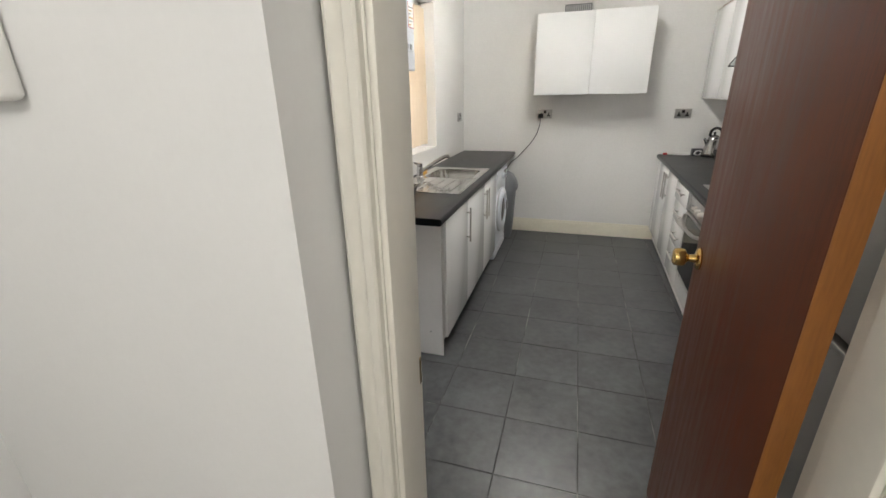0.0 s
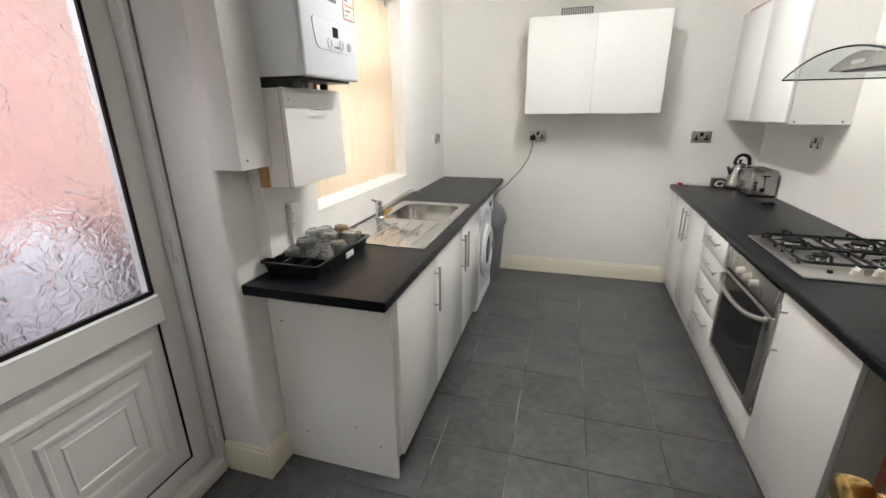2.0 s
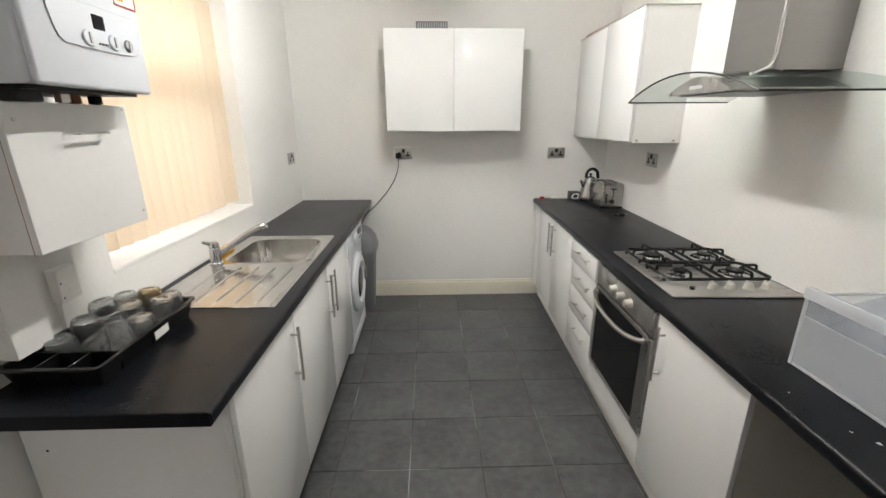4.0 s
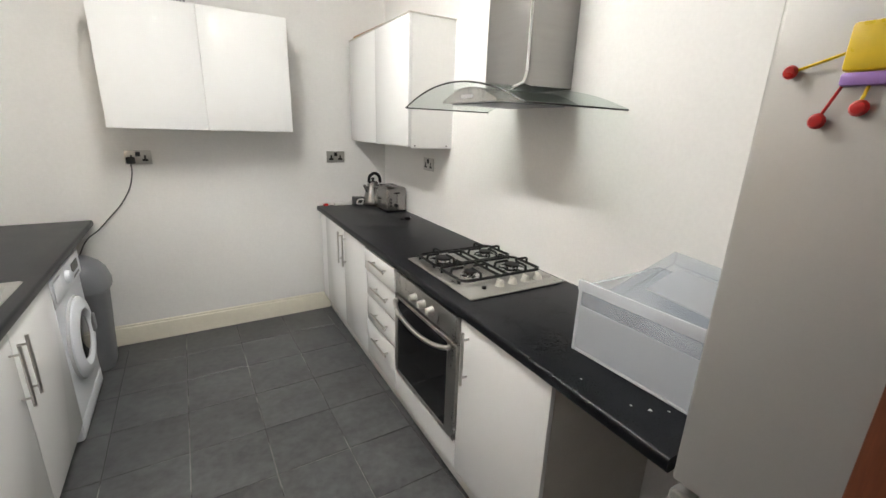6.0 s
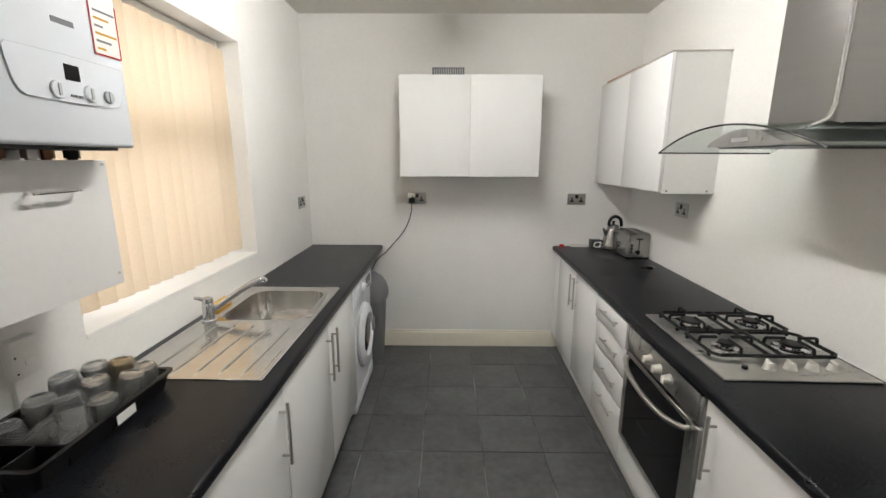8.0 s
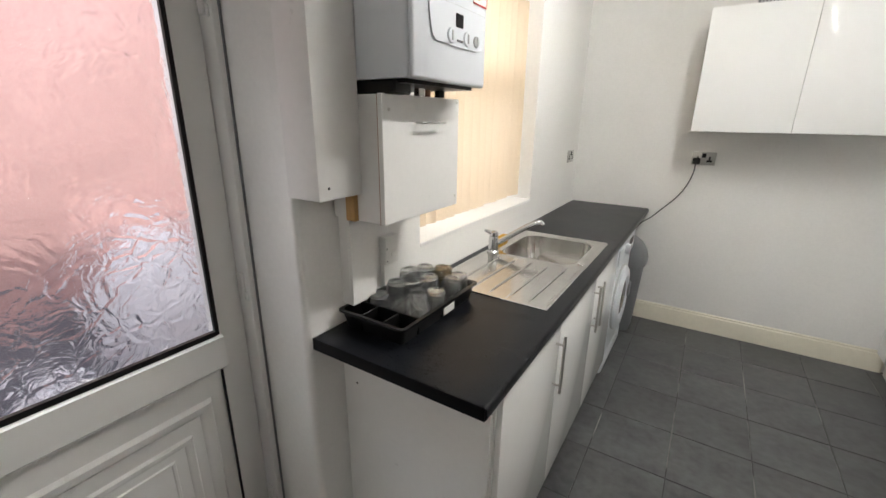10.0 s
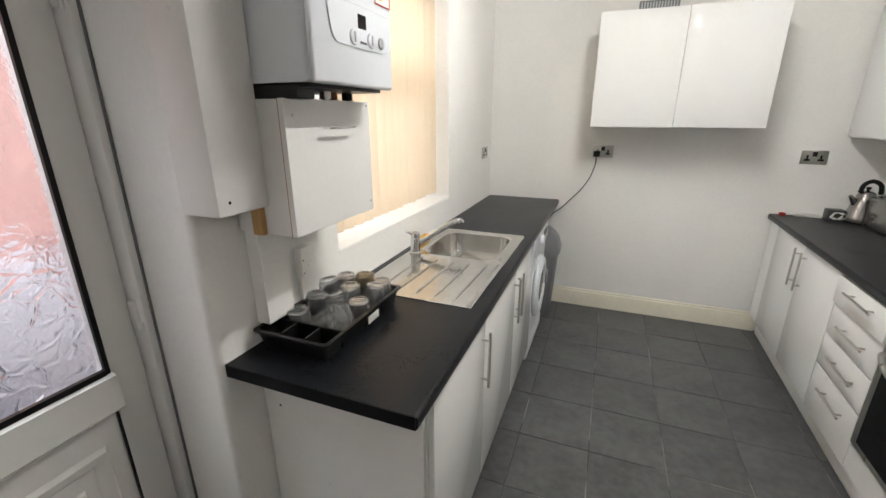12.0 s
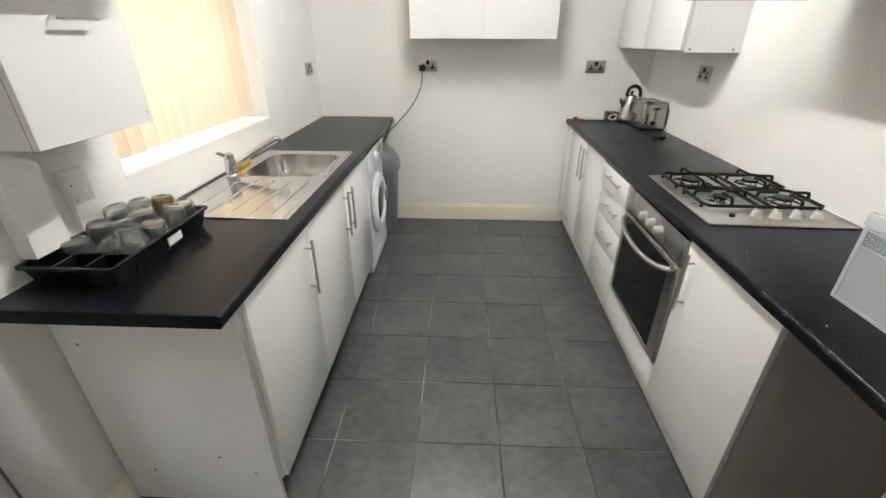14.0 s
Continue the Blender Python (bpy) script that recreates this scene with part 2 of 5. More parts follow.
def tube(bm, pts, r, seg=8, cap=True):
    """A round bar along points; r is one radius or one for each point."""
    pts = [Vector(p) for p in pts]
    rs = r if isinstance(r, (list, tuple)) else [r] * len(pts)
    t0 = (pts[1] - pts[0]).normalized()
    up = Vector((0, 0, 1)) if abs(t0.z) < 0.9 else Vector((1, 0, 0))
    side = t0.cross(up).normalized()
    rings = []
    for i, p in enumerate(pts):
        t = (pts[min(i + 1, len(pts) - 1)] - pts[max(i - 1, 0)]).normalized()
        side = (side - t * side.dot(t)).normalized()
        oth = t.cross(side)
        rings.append([bm.verts.new(p + (side * math.cos(a) + oth * math.sin(a)) * rs[i]) for a in (2 * math.pi * k / seg for k in range(seg))])
    for a, b in zip(rings, rings[1:]):
        for k in range(seg):
            bm.faces.new((a[k], a[(k + 1) % seg], b[(k + 1) % seg], b[k]))
    if cap:
        bm.faces.new(rings[0][::-1]), bm.faces.new(rings[-1])
    return bm


def lathe(bm, prof, at, axis="z", seg=24, wob=0.0):
    """A turned shape: prof is (radius, height) along the axis from at."""
    rot = {"z": Matrix(), "x": Matrix.Rotation(radians(90), 4, "Y"), "y": Matrix.Rotation(radians(-90), 4, "X"),
           "-x": Matrix.Rotation(radians(-90), 4, "Y"), "-y": Matrix.Rotation(radians(90), 4, "X")}[axis] if isinstance(axis, str) else axis
    m = Matrix.Translation(at) @ rot
    rings = []
    for r, h in prof:
        if r < 1e-5:
            rings.append([bm.verts.new(m @ Vector((0, 0, h)))])
        else:
            rings.append([bm.verts.new(m @ Vector((r * math.cos(2 * math.pi * k / seg), r * math.sin(2 * math.pi * k / seg), h))) for k in range(seg)])
    for a, b in zip(rings, rings[1:]):
        for k in range(seg):
            j = (k + 1) % seg
            if len(a) == 1 and len(b) > 1:
                bm.faces.new((a[0], b[j], b[k]))
            elif len(b) == 1 and len(a) > 1:
                bm.faces.new((a[k], a[j], b[0]))
            elif len(a) > 1:
                bm.faces.new((a[k], a[j], b[j], b[k]))
    return bm


def curve_pts(pts, n=6):
    """Points smoothed through the given ones."""
    p = [Vector(q) for q in pts]
    p = [p[0] * 2 - p[1]] + p + [p[-1] * 2 - p[-2]]
    out = []
    for i in range(1, len(p) - 2):
        for k in range(n):
            t = k / n
            out.append(0.5 * (2 * p[i] + (p[i + 1] - p[i - 1]) * t + (2 * p[i - 1] - 5 * p[i] + 4 * p[i + 1] - p[i + 2]) * t * t
                              + (3 * p[i] - p[i - 1] - 3 * p[i + 1] + p[i + 2]) * t ** 3))
    return out + [p[-2]]


def prism(bm, outline, axis, a, b):
    """A flat outline pushed from a to b along an axis. outline: pairs in the other two axes' order."""
    def at(u, v, w):
        return {"x": (w, u, v), "y": (u, w, v), "z": (u, v, w)}[axis]
    lo = [bm.verts.new(at(u, v, a)) for u, v in outline]
    hi = [bm.verts.new(at(u, v, b)) for u, v in outline]
    n = len(outline)
    bm.faces.new(lo), bm.faces.new(hi)
    for k in range(n):
        bm.faces.new((lo[k], lo[(k + 1) % n], hi[(k + 1) % n], hi[k]))
    return bm


def mesh_of(name, bm, mat, o=(0, 0, 0)):
    bmesh.ops.recalc_face_normals(bm, faces=bm.faces[:])
    bmesh.ops.translate(bm, verts=bm.verts[:], vec=-Vector(o))
    me = bpy.data.meshes.new(name)
    bm.to_mesh(me)
    bm.free()
    me.materials.append(mat)
    me.polygons.foreach_set("use_smooth", [True] * len(me.polygons))
    me.set_sharp_from_angle(angle=radians(38))
    return me


def thing(name, at, label, category, group=""):
    ob = new(name)
    ob.location = at
    ob.empty_display_size = 0.05
    ORIG[ob] = Vector(at)
    return tagged(ob, label, category, group)


def part(name, bm, mat, parent, label=""):
    ob = new(name, mesh_of(name, bm, mat, ORIG[parent]))
    ob.parent = parent
    ORIG[ob] = ORIG[parent]
    return tagged(ob, label)


def solid(name, bm, mat, label, category, group="", at=(0, 0, 0), kind=""):
    ob = new(name, mesh_of(name, bm, mat, at))
    ob.location = at
    ORIG[ob] = Vector(at)
    return tagged(ob, label, category, group, kind)


def setting(name, bm, mat, label="", category=""):
    return solid(name, bm, mat, label, category, kind="structure")


# ---- the room ----
# the run on the hob side stands a little askew to the window side
RUN = Matrix.Translation((1.45, 5.05, 0)) @ Matrix.Rotation(radians(-1.6), 4, "Z") @ Matrix.Translation((-1.45, -5.05, 0))


def askew(ob):
    ob.matrix_basis = RUN @ Matrix.Translation(ORIG[ob])
    return ob


XL, XR, YN, YF, ZC = -0.885, 1.760, 0.99, 5.08, 2.70
bm = bmesh.new()
XO = -1.20
bx(bm, XO, XL, 4.06, YF, 0, ZC)
bx(bm, XO, XL, 2.85, 4.06, 0, 1.055)
bx(bm, XO, XL, 2.85, 4.06, 2.24, ZC)
bx(bm, XO, XL, 2.262, 2.85, 0, ZC, 0.022, 4, lambda a, b: a.x > XL - 0.01 and b.x > XL - 0.01 and a.y < 2.3 and b.y < 2.3)
bx(bm, XO, XL, 1.42, 2.262, 2.11, ZC)
bx(bm, XO, XL, 0.736, 1.42, 0, ZC)
setting("wall_left", bm, M_WALL, "white emulsioned outside wall with window and door recess", "wall")
setting("wall_far", box(XO, XR + 0.12, YF, YF + 0.12, 0, ZC), M_WALL, "plain white emulsioned end wall", "wall")
setting("wall_right", box(XR, XR + 0.16, 0.60, YF + 0.02, 0, ZC), M_WALL, "plain white emulsioned long wall", "wall").matrix_basis = RUN
bm = bmesh.new()
bx(bm, XL, 0.01, 0.736, YN, 0, ZC)
bx(bm, 0.01, 0.80, 0.736, YN, 2.06, ZC)
bx(bm, 0.80, XR, 0.736, YN, 0, ZC)
setting("wall_near", bm, M_HALLWALL, "white wall with the doorway to the hall", "wall")
setting("ceiling", box(XO, XR + 0.12, 0.736, YF + 0.12, ZC, ZC + 0.1), M_CEIL, "plain off-white plaster ceiling", "ceiling")
# the hall behind
bm = bmesh.new()
bx(bm, -0.98, -0.88, -2.2, 0.736, 0, ZC), bx(bm, 1.3, 1.4, -2.2, 0.736, 0, ZC), bx(bm, -0.98, 1.4, -2.3, -2.2, 0, ZC)
setting("wall_hall", bm, M_HALLWALL, "plain white hall walls", "wall")
setting("ceiling_hall", box(-0.98, 1.4, -2.3, 0.736, ZC, ZC + 0.1), M_CEIL, "plain hall ceiling", "ceiling")
setting("floor_hall", box(-0.98, 1.4, -2.3, 0.96, -0.1, -0.002), M_CARPET, "grey-brown hall carpet", "floor")

# doorway lining, stops and architrave on both sides
bm = bmesh.new()
bx(bm, 0.045, 0.072, 0.845, YN, 0, 2.05, 0.003)
bx(bm, 0.740, 0.770, 0.845, YN, 0, 2.05, 0.003)
bx(bm, 0.072, 0.740, 0.845, YN, 2.02, 2.05, 0.003)
bx(bm, 0.072, 0.084, 0.8455, 0.948, 0, 2.02, 0.003)
bx(bm, 0.728, 0.740, 0.8455, 0.945, 0, 2.02, 0.003)
setting("door_frame", bm, M_GLOSS, "cream gloss-painted timber door lining", "door frame")
bm = bmesh.new()
prof = [(0.0, 0.0), (0.0, 0.014), (0.004, 0.018), (0.016, 0.019), (0.020, 0.013), (0.024, 0.012), (0.034, 0.013), (0.040, 0.018), (0.045, 0.016), (0.047, 0.0)]
prism(bm, [(0.068 - u, 0.8445 - v) for u, v in prof], "z", 0, 2.06)
prism(bm, [(0.742 + u, 0.8445 - v) for u, v in prof], "z", 0, 2.06)
bx(bm, 0.010, 0.80, 0.826, 0.8445, 2.03, 2.058, 0.004)
setting("trim_architrave", bm, M_GLOSS, "chipped cream gloss architrave round the doorway", "architrave")
solid("strike_plate", box(0.0715, 0.0735, 0.950, 0.983, 0.955, 1.015, 0.0006, 1), M_BRASS, "small worn brass strike plate on the door lining", "strike plate", at=(0.072, 0.966, 0.955))

# skirtings
SK = [(0, 0), (0, 0.112), (0.004, 0.126), (0.010, 0.130), (0.010, 0.142), (0.018, 0.148), (0.018, 0)]
bm = bmesh.new()
prism(bm, [(YF - 0.018 + u, v) for u, v in SK], "x", XL, 1.225)
setting("baseboard_far", bm, M_TRIM, "yellowed gloss-painted skirting board", "skirting")
bm = bmesh.new()
prism(bm, [(2.262 - 0.018 + u, v) for u, v in SK], "x", -1.10, XL - 0.0005)
prism(bm, [(XL + 0.018 - u, v) for u, v in SK], "y", 2.262 - 0.018, 2.39)
setting("baseboard_pier", bm, M_TRIM, "yellowed skirting round the wall corner", "skirting")


# ---- kitchen units ----
def bar_handle(parent, p0, p1, out, r=0.006, label=""):
    """A bar handle with two stand-offs, between its two ends, standing off along out."""
    p0, p1, out = Vector(p0), Vector(p1), Vector(out)
    d = (p1 - p0).normalized()
    bm = bmesh.new()
    tube(bm, [p0, p0 + d * 0.001, p1 - d * 0.001, p1], r, 10)
    for q in (p0 + d * 0.032, p1 - d * 0.032):
        tube(bm, [q - out, q], r * 0.75, 8)
    return part("handle", bm, M_NICKEL, parent, "brushed nickel bar handle")


def base_unit(at, label, x0, x1, y0, y1, z0, z1, mat=None):
    u = thing("base_cabinet", at, label, "kitchen cabinet", "base cabinets")
    part("body", box(x0, x1, y0, y1, z0, z1, 0.0015, 1), mat or M_CARC, u)
    return u


FL = -0.305     # front of the doors on the window side
DB, DT = 0.125, 0.862
u = base_unit((-0.6, 2.66, 0.0), "white gloss single-door base cabinet under the worktop", -0.86, FL - 0.020, 2.412, 2.915, 0.11, 0.868)
d = part("door", box(FL - 0.018, FL, 2.414, 2.915, DB, DT, 0.002, 2), M_CAB, u, "white high-gloss door")
bar_handle(d, (FL + 0.030, 2.874, 0.592), (FL + 0.030, 2.874, 0.822), (0.030, 0, 0))
u = base_unit((-0.6, 3.45, 0.0), "white gloss two-door sink base cabinet", -0.86, FL - 0.020, 2.92, 3.99, 0.11, 0.70)
for a, b, hy in ((2.920, 3.463, 3.428), (3.467, 3.992, 3.512)):
    d = part("door", box(FL - 0.018, FL, a, b, DB, DT, 0.002, 2), M_CAB, u, "white high-gloss door")
    bar_handle(d, (FL + 0.030, hy, 0.590), (FL + 0.030, hy, 0.822), (0.030, 0, 0))
# shade of the toe recess is painted on as a near-black board
part("plinth", box(-0.40, -0.385, 2.42, 3.90, 0.002, 0.11), M_DARKGAP, u, "recessed plinth, near-black for the shade under the units")
pan = thing("end_panel", (-0.6, 2.4, 0.0), "white melamine end panel with exposed screw heads", "end panel")
part("board", box(XL + 0.010, FL - 0.024, 2.392, 2.410, 0.001, 0.869, 0.001, 1), M_CARC, pan)
for sx, sz in ((-0.817, 0.712), (-0.515, 0.238), (-0.763, 0.160), (-0.405, 0.161)):
    part("screw", lathe(bmesh.new(), [(0, 0.0015), (0.003, 0.0013), (0.004, 0), (0.004, -0.002)], (sx, 2.392, sz), "-y", 10), M_IRON, pan, "dark screw head")

FR = 1.172      # front of the doors on the hob side
u = askew(base_unit((1.45, 4.42, 0.0), "white gloss two-door base cabinet in the corner", FR + 0.020, XR - 0.01, 3.945, 5.03, 0.15, 0.868))
for a, b, hy in ((3.942, 4.403, 4.355), (4.407, 4.885, 4.455)):
    d = part("door", box(FR, FR + 0.018, a, b, 0.142, 0.862, 0.002, 2), M_CAB, u, "white high-gloss door")
    bar_handle(d, (FR - 0.028, hy, 0.605), (FR - 0.028, hy, 0.835), (-0.028, 0, 0))
part("filler", box(FR + 0.001, FR + 0.018, 4.888, 5.040, 0.142, 0.862), M_CAB, u)
u = askew(base_unit((1.45, 3.71, 0.0), "white gloss four-drawer unit with top drawer ajar", FR + 0.020, XR - 0.01, 3.492, 3.940, 0.15, 0.868))
for z0, z1, hz, off in ((0.142, 0.388, 0.312, 0), (0.392, 0.556, 0.478, 0), (0.560, 0.722, 0.645, 0), (0.728, 0.858, 0.812, 0.012)):
    d = part("drawer_front", box(FR - off, FR + 0.018 - off, 3.494, 3.937, z0, z1, 0.002, 2), M_CAB, u, "white high-gloss drawer front")
    bar_handle(d, (FR - 0.028 - off, 3.575, hz), (FR - 0.028 - off, 3.800, hz), (-0.028, 0, 0))
part("drawer_side", box(FR + 0.006, FR + 0.30, 3.512, 3.524, 0.74, 0.850), M_WPLAST, u)
u = askew(base_unit((1.45, 2.61, 0.0), "white gloss single-door base cabinet beside the oven", FR + 0.020, XR - 0.01, 2.384, 2.858, 0.15, 0.868))
d = part("door", box(FR, FR + 0.018, 2.364, 2.858, 0.142, 0.862, 0.002, 2), M_CAB, u, "white high-gloss door")
bar_handle(d, (FR - 0.028, 2.800, 0.602), (FR - 0.028, 2.800, 0.828), (-0.028, 0, 0))
part("end_board", box(FR + 0.020, XR - 0.01, 2.365, 2.383, 0.001, 0.868), M_GREYMEL, u, "grey-brown unfinished end board")
askew(solid("plinth_board", box(1.228, 1.244, 2.384, 5.03, 0.001, 0.140, 0.001, 1), M_CARC, "white plinth board under the units by the hob", "plinth", at=(1.21, 3.7, 0)))

# worktops
WT, WB = 0.910, 0.870
SX0, SX1, SY0, SY1 = -0.80, -0.385, 3.385, 3.835   # bowl hole
bm = bmesh.new()
XF = -0.290
bx(bm, SX1, XF, 2.283, YF - 0.001, WB, WT, 0.012, 3, lambda a, b: a.x > XF - 0.001 and b.x > XF - 0.001 and abs(a.y - b.y) > 1)
bx(bm, XL + 0.001, SX0, 2.283, YF - 0.001, WB, WT)
bx(bm, SX0, SX1, 2.283, SY0, WB, WT)
bx(bm, SX0, SX1, SY1, YF - 0.001, WB, WT)
wl_top = thing("worktop", (-0.59, 3.67, 0.87), "black slate-effect laminate worktop under the window", "worktop", "worktops")
part("slab", bm, M_WORK, wl_top)
part("edging", box(XL + 0.002, XF - 0.006, 2.2805, 2.2830, WB + 0.001, WT - 0.001), M_WEDGE, wl_top, "plain black edging strip")
part("sealant", box(XL + 0.0005, XL + 0.006, 2.285, YF - 0.002, WT, WT + 0.005, 0.002, 1), M_WPLAST, wl_top, "white sealant bead")
wr = askew(thing("worktop", (1.45, 3.55, 0.87), "black slate-effect laminate worktop with gas hob", "worktop", "worktops"))
XF2 = 1.150
part("slab", box(XF2, XR - 0.001, 2.005, YF - 0.010, WB, WT, 0.012, 3, lambda a, b: a.x < XF2 + 0.001 and b.x < XF2 + 0.001 and abs(a.y - b.y) > 1), M_WORK, wr)
part("sealant", box(XR - 0.007, XR - 0.0005, 2.04, YF - 0.012, WT, WT + 0.006, 0.002, 1), M_WPLAST, wr, "white sealant bead")

for i, (fx, fy, fr_) in enumerate(((1.262, 2.125, 0.0045), (1.235, 2.160, 0.0025), (1.30, 2.10, 0.002), (1.21, 2.30, 0.0018))):
    bm = bmesh.new()
    prism(bm, [(fx + fr_ * (1 + 0.5 * math.sin(k * 2.7 + i)) * math.cos(k * 0.9), fy + fr_ * (1.3 + 0.6 * math.cos(k * 1.9 + i)) * math.sin(k * 0.9)) for k in range(7)], "z", WT, WT + 0.0006)
    part("paint_fleck", bm, M_WPLAST, wr, "dried white paint fleck")

# ---- wall cabinets ----
wc = thing("wall_cabinet", (0.42, 4.9, 1.5), "white gloss two-door wall cabinet on the end wall", "wall cabinet", "wall cabinets")
part("body", box(-0.084, 0.918, 4.742, YF - 0.001, 1.505, 2.198, 0.001, 1), M_CARC, wc)
for a, b in ((-0.088, 0.4155), (0.4185, 0.922)):
    part("door", box(a, b, 4.722, 4.740, 1.498, 2.200, 0.002, 2), M_CAB, wc, "white high-gloss door")
part("light_rail", box(0.0, 0.85, 4.752, 4.80, 1.492, 1.505), M_CARC, wc)
wc = askew(thing("wall_cabinet", (1.60, 4.5, 1.43), "white gloss two-door wall cabinet on the long wall", "wall cabinet", "wall cabinets"))
part("body", box(1.472, XR - 0.001, 3.966, 5.055, 1.437, 2.172, 0.001, 1), M_CARC, wc)
for a, b in ((3.964, 4.500), (4.503, 5.05)):
    part("door", box(1.452, 1.470, a, b, 1.448, 2.170, 0.002, 2), M_CAB, wc, "white high-gloss door")
part("top_edge", box(1.449, XR - 0.001, 3.958, 5.05, 2.1722, 2.1785, 0.001, 1), M_GREYMEL, wc, "raw brown board edge")
for q in ((1.50, 1.452), (1.72, 1.452)):
    part("screw", lathe(bmesh.new(), [(0, 0.0015), (0.004, 0.0013), (0.005, 0), (0.005, -0.002)], (q[0], 3.966, q[1]), "-y", 10), M_IRON, wc, "dark screw head")
solid("packing_board", box(1.47, 1.72, 4.40, 5.00, 2.1788, 2.202, 0.002, 1), M_DOOREDGE, "brown offcut board lying on the wall cabinet", "board", at=(1.6, 4.7, 2.1788))


# ---- window, sill and blind ----
win = tagged(thing("window_1", (-1.12, 3.45, 1.055), "white double-glazed window behind a vertical blind", "window"), kind="structure")
bm = bmesh.new()
for a in ((-1.15, -1.09, 2.85, 2.91, 1.075, 2.24), (-1.15, -1.09, 4.0, 4.06, 1.075, 2.24), (-1.15, -1.09, 2.91, 4.0, 2.18, 2.24),
          (-1.15, -1.09, 2.91, 4.0, 1.075, 1.135), (-1.15, -1.09, 2.91, 4.0, 1.70, 1.79)):
    bx(bm, *a, 0.004, 1)
part("window_frame", bm, M_UPVC, win)
for a in ((2.91, 4.0, 1.135, 1.70), (2.91, 4.0, 1.79, 2.18)):
    p = part("pane", box(-1.125, -1.119, *a), M_GLASS, win)
    p.visible_shadow = False
part("window_sill", box(-1.19, XL + 0.004, 2.851, 4.059, 1.0555, 1.074, 0.004, 2), M_UPVC, win, "white plastic sill board")

m, n, l, p = shader("cream_blind_fabric")
tc, ns, mr = n.new("ShaderNodeTexCoord"), n.new("ShaderNodeTexNoise"), n.new("ShaderNodeMapRange")
mp = n.new("ShaderNodeMapping")
mp.inputs["Scale"].default_value = (60, 60, 500)
l.new(tc.outputs["Object"], mp.inputs[0]), l.new(mp.outputs[0], ns.inputs["Vector"])
ns.inputs["Scale"].default_value = 1.0
mr.inputs["To Min"].default_value, mr.inputs["To Max"].default_value = 0.88, 1.08
l.new(ns.outputs["Fac"], mr.inputs["Value"])
sc = n.new("ShaderNodeVectorMath")
sc.operation = "SCALE"
sc.inputs[0].default_value = (0.69, 0.585, 0.45)
l.new(mr.outputs[0], sc.inputs["Scale"])
tr, di, ms = n.new("ShaderNodeBsdfTranslucent"), n.new("ShaderNodeBsdfDiffuse"), n.new("ShaderNodeMixShader")
l.new(sc.outputs[0], tr.inputs[0]), l.new(sc.outputs[0], di.inputs[0])
ms.inputs[0].default_value = 0.75
l.new(di.outputs[0], ms.inputs[1]), l.new(tr.outputs[0], ms.inputs[2])
l.new(ms.outputs[0], n["Material Output"].inputs["Surface"])
M_BLIND = m
blind = thing("vertical_blind", (-1.0, 3.45, 1.09), "closed cream fabric vertical blind in the window", "blind")
bm = box(-1.035, -0.995, 2.87, 4.05, 2.200, 2.238, 0.004, 1)
part("headrail", bm, M_UPVC, blind)
NS, SP = 15, 0.0795
for i in range(NS):
    y = 2.895 + SP * i
    bm = bmesh.new()
    ang = radians(43 + 3 * math.sin(i * 2.3))
    rows = []
    for z in (1.098, 1.37, 1.65, 1.93, 2.198):
        sway = 0.004 * math.sin(i * 1.7 + z * 2.0)
        row = []
        for k in range(7):
            u = (k / 6 - 0.5) * 0.127
            bow = 0.030 * (1 - (2 * k / 6 - 1) ** 2)
            row.append(bm.verts.new((-1.015 + u * math.cos(ang) + bow * math.sin(ang) + sway, y + u * math.sin(ang) - bow * math.cos(ang), z + 0.004 * math.sin(i * 3.1))))
        rows.append(row)
    for a, b in zip(rows, rows[1:]):
        for k in range(6):
            bm.faces.new((a[k], a[k + 1], b[k + 1], b[k]))
    part("slat", bm, M_BLIND, blind)
    part("clip", box(-1.020, -1.010, y - 0.006, y + 0.006, 2.190, 2.203), M_WPLAST, blind)

# ---- back door ----
m, n, l, p = shader("leaf_pattern_glass")
p.inputs["Base Color"].default_value = (0.97, 0.97, 0.98, 1)
p.inputs["Transmission Weight"].default_value, p.inputs["Roughness"].default_value, p.inputs["IOR"].default_value = 1.0, 0.15, 1.40
tc, mp = n.new("ShaderNodeTexCoord"), n.new("ShaderNodeMapping")
l.new(tc.outputs["Object"], mp.inputs[0])
wn1 = n.new("ShaderNodeTexNoise")
wn1.inputs["Scale"].default_value, wn1.inputs["Detail"].default_value = 9, 2
l.new(mp.outputs[0], wn1.inputs["Vector"])
ad = n.new("ShaderNodeVectorMath")
ad.operation = "MULTIPLY_ADD"
ad.inputs[1].default_value = (0.12, 0.12, 0.12)
l.new(wn1.outputs["Color"], ad.inputs[0]), l.new(mp.outputs[0], ad.inputs[2])
vo = n.new("ShaderNodeTexVoronoi")
vo.feature = "DISTANCE_TO_EDGE"
vo.inputs["Scale"].default_value = 17
l.new(ad.outputs[0], vo.inputs["Vector"])
edge = n.new("ShaderNodeMapRange")
edge.inputs["From Max"].default_value = 0.16
l.new(vo.outputs["Distance"], edge.inputs["Value"])
wn2 = n.new("ShaderNodeTexNoise")
wn2.inputs["Scale"].default_value, wn2.inputs["Detail"].default_value, wn2.inputs["Distortion"].default_value = 26, 3, 1.6
l.new(ad.outputs[0], wn2.inputs["Vector"])
mxx = n.new("ShaderNodeMath")
mxx.operation = "MULTIPLY_ADD"
mxx.inputs[1].default_value = 0.55
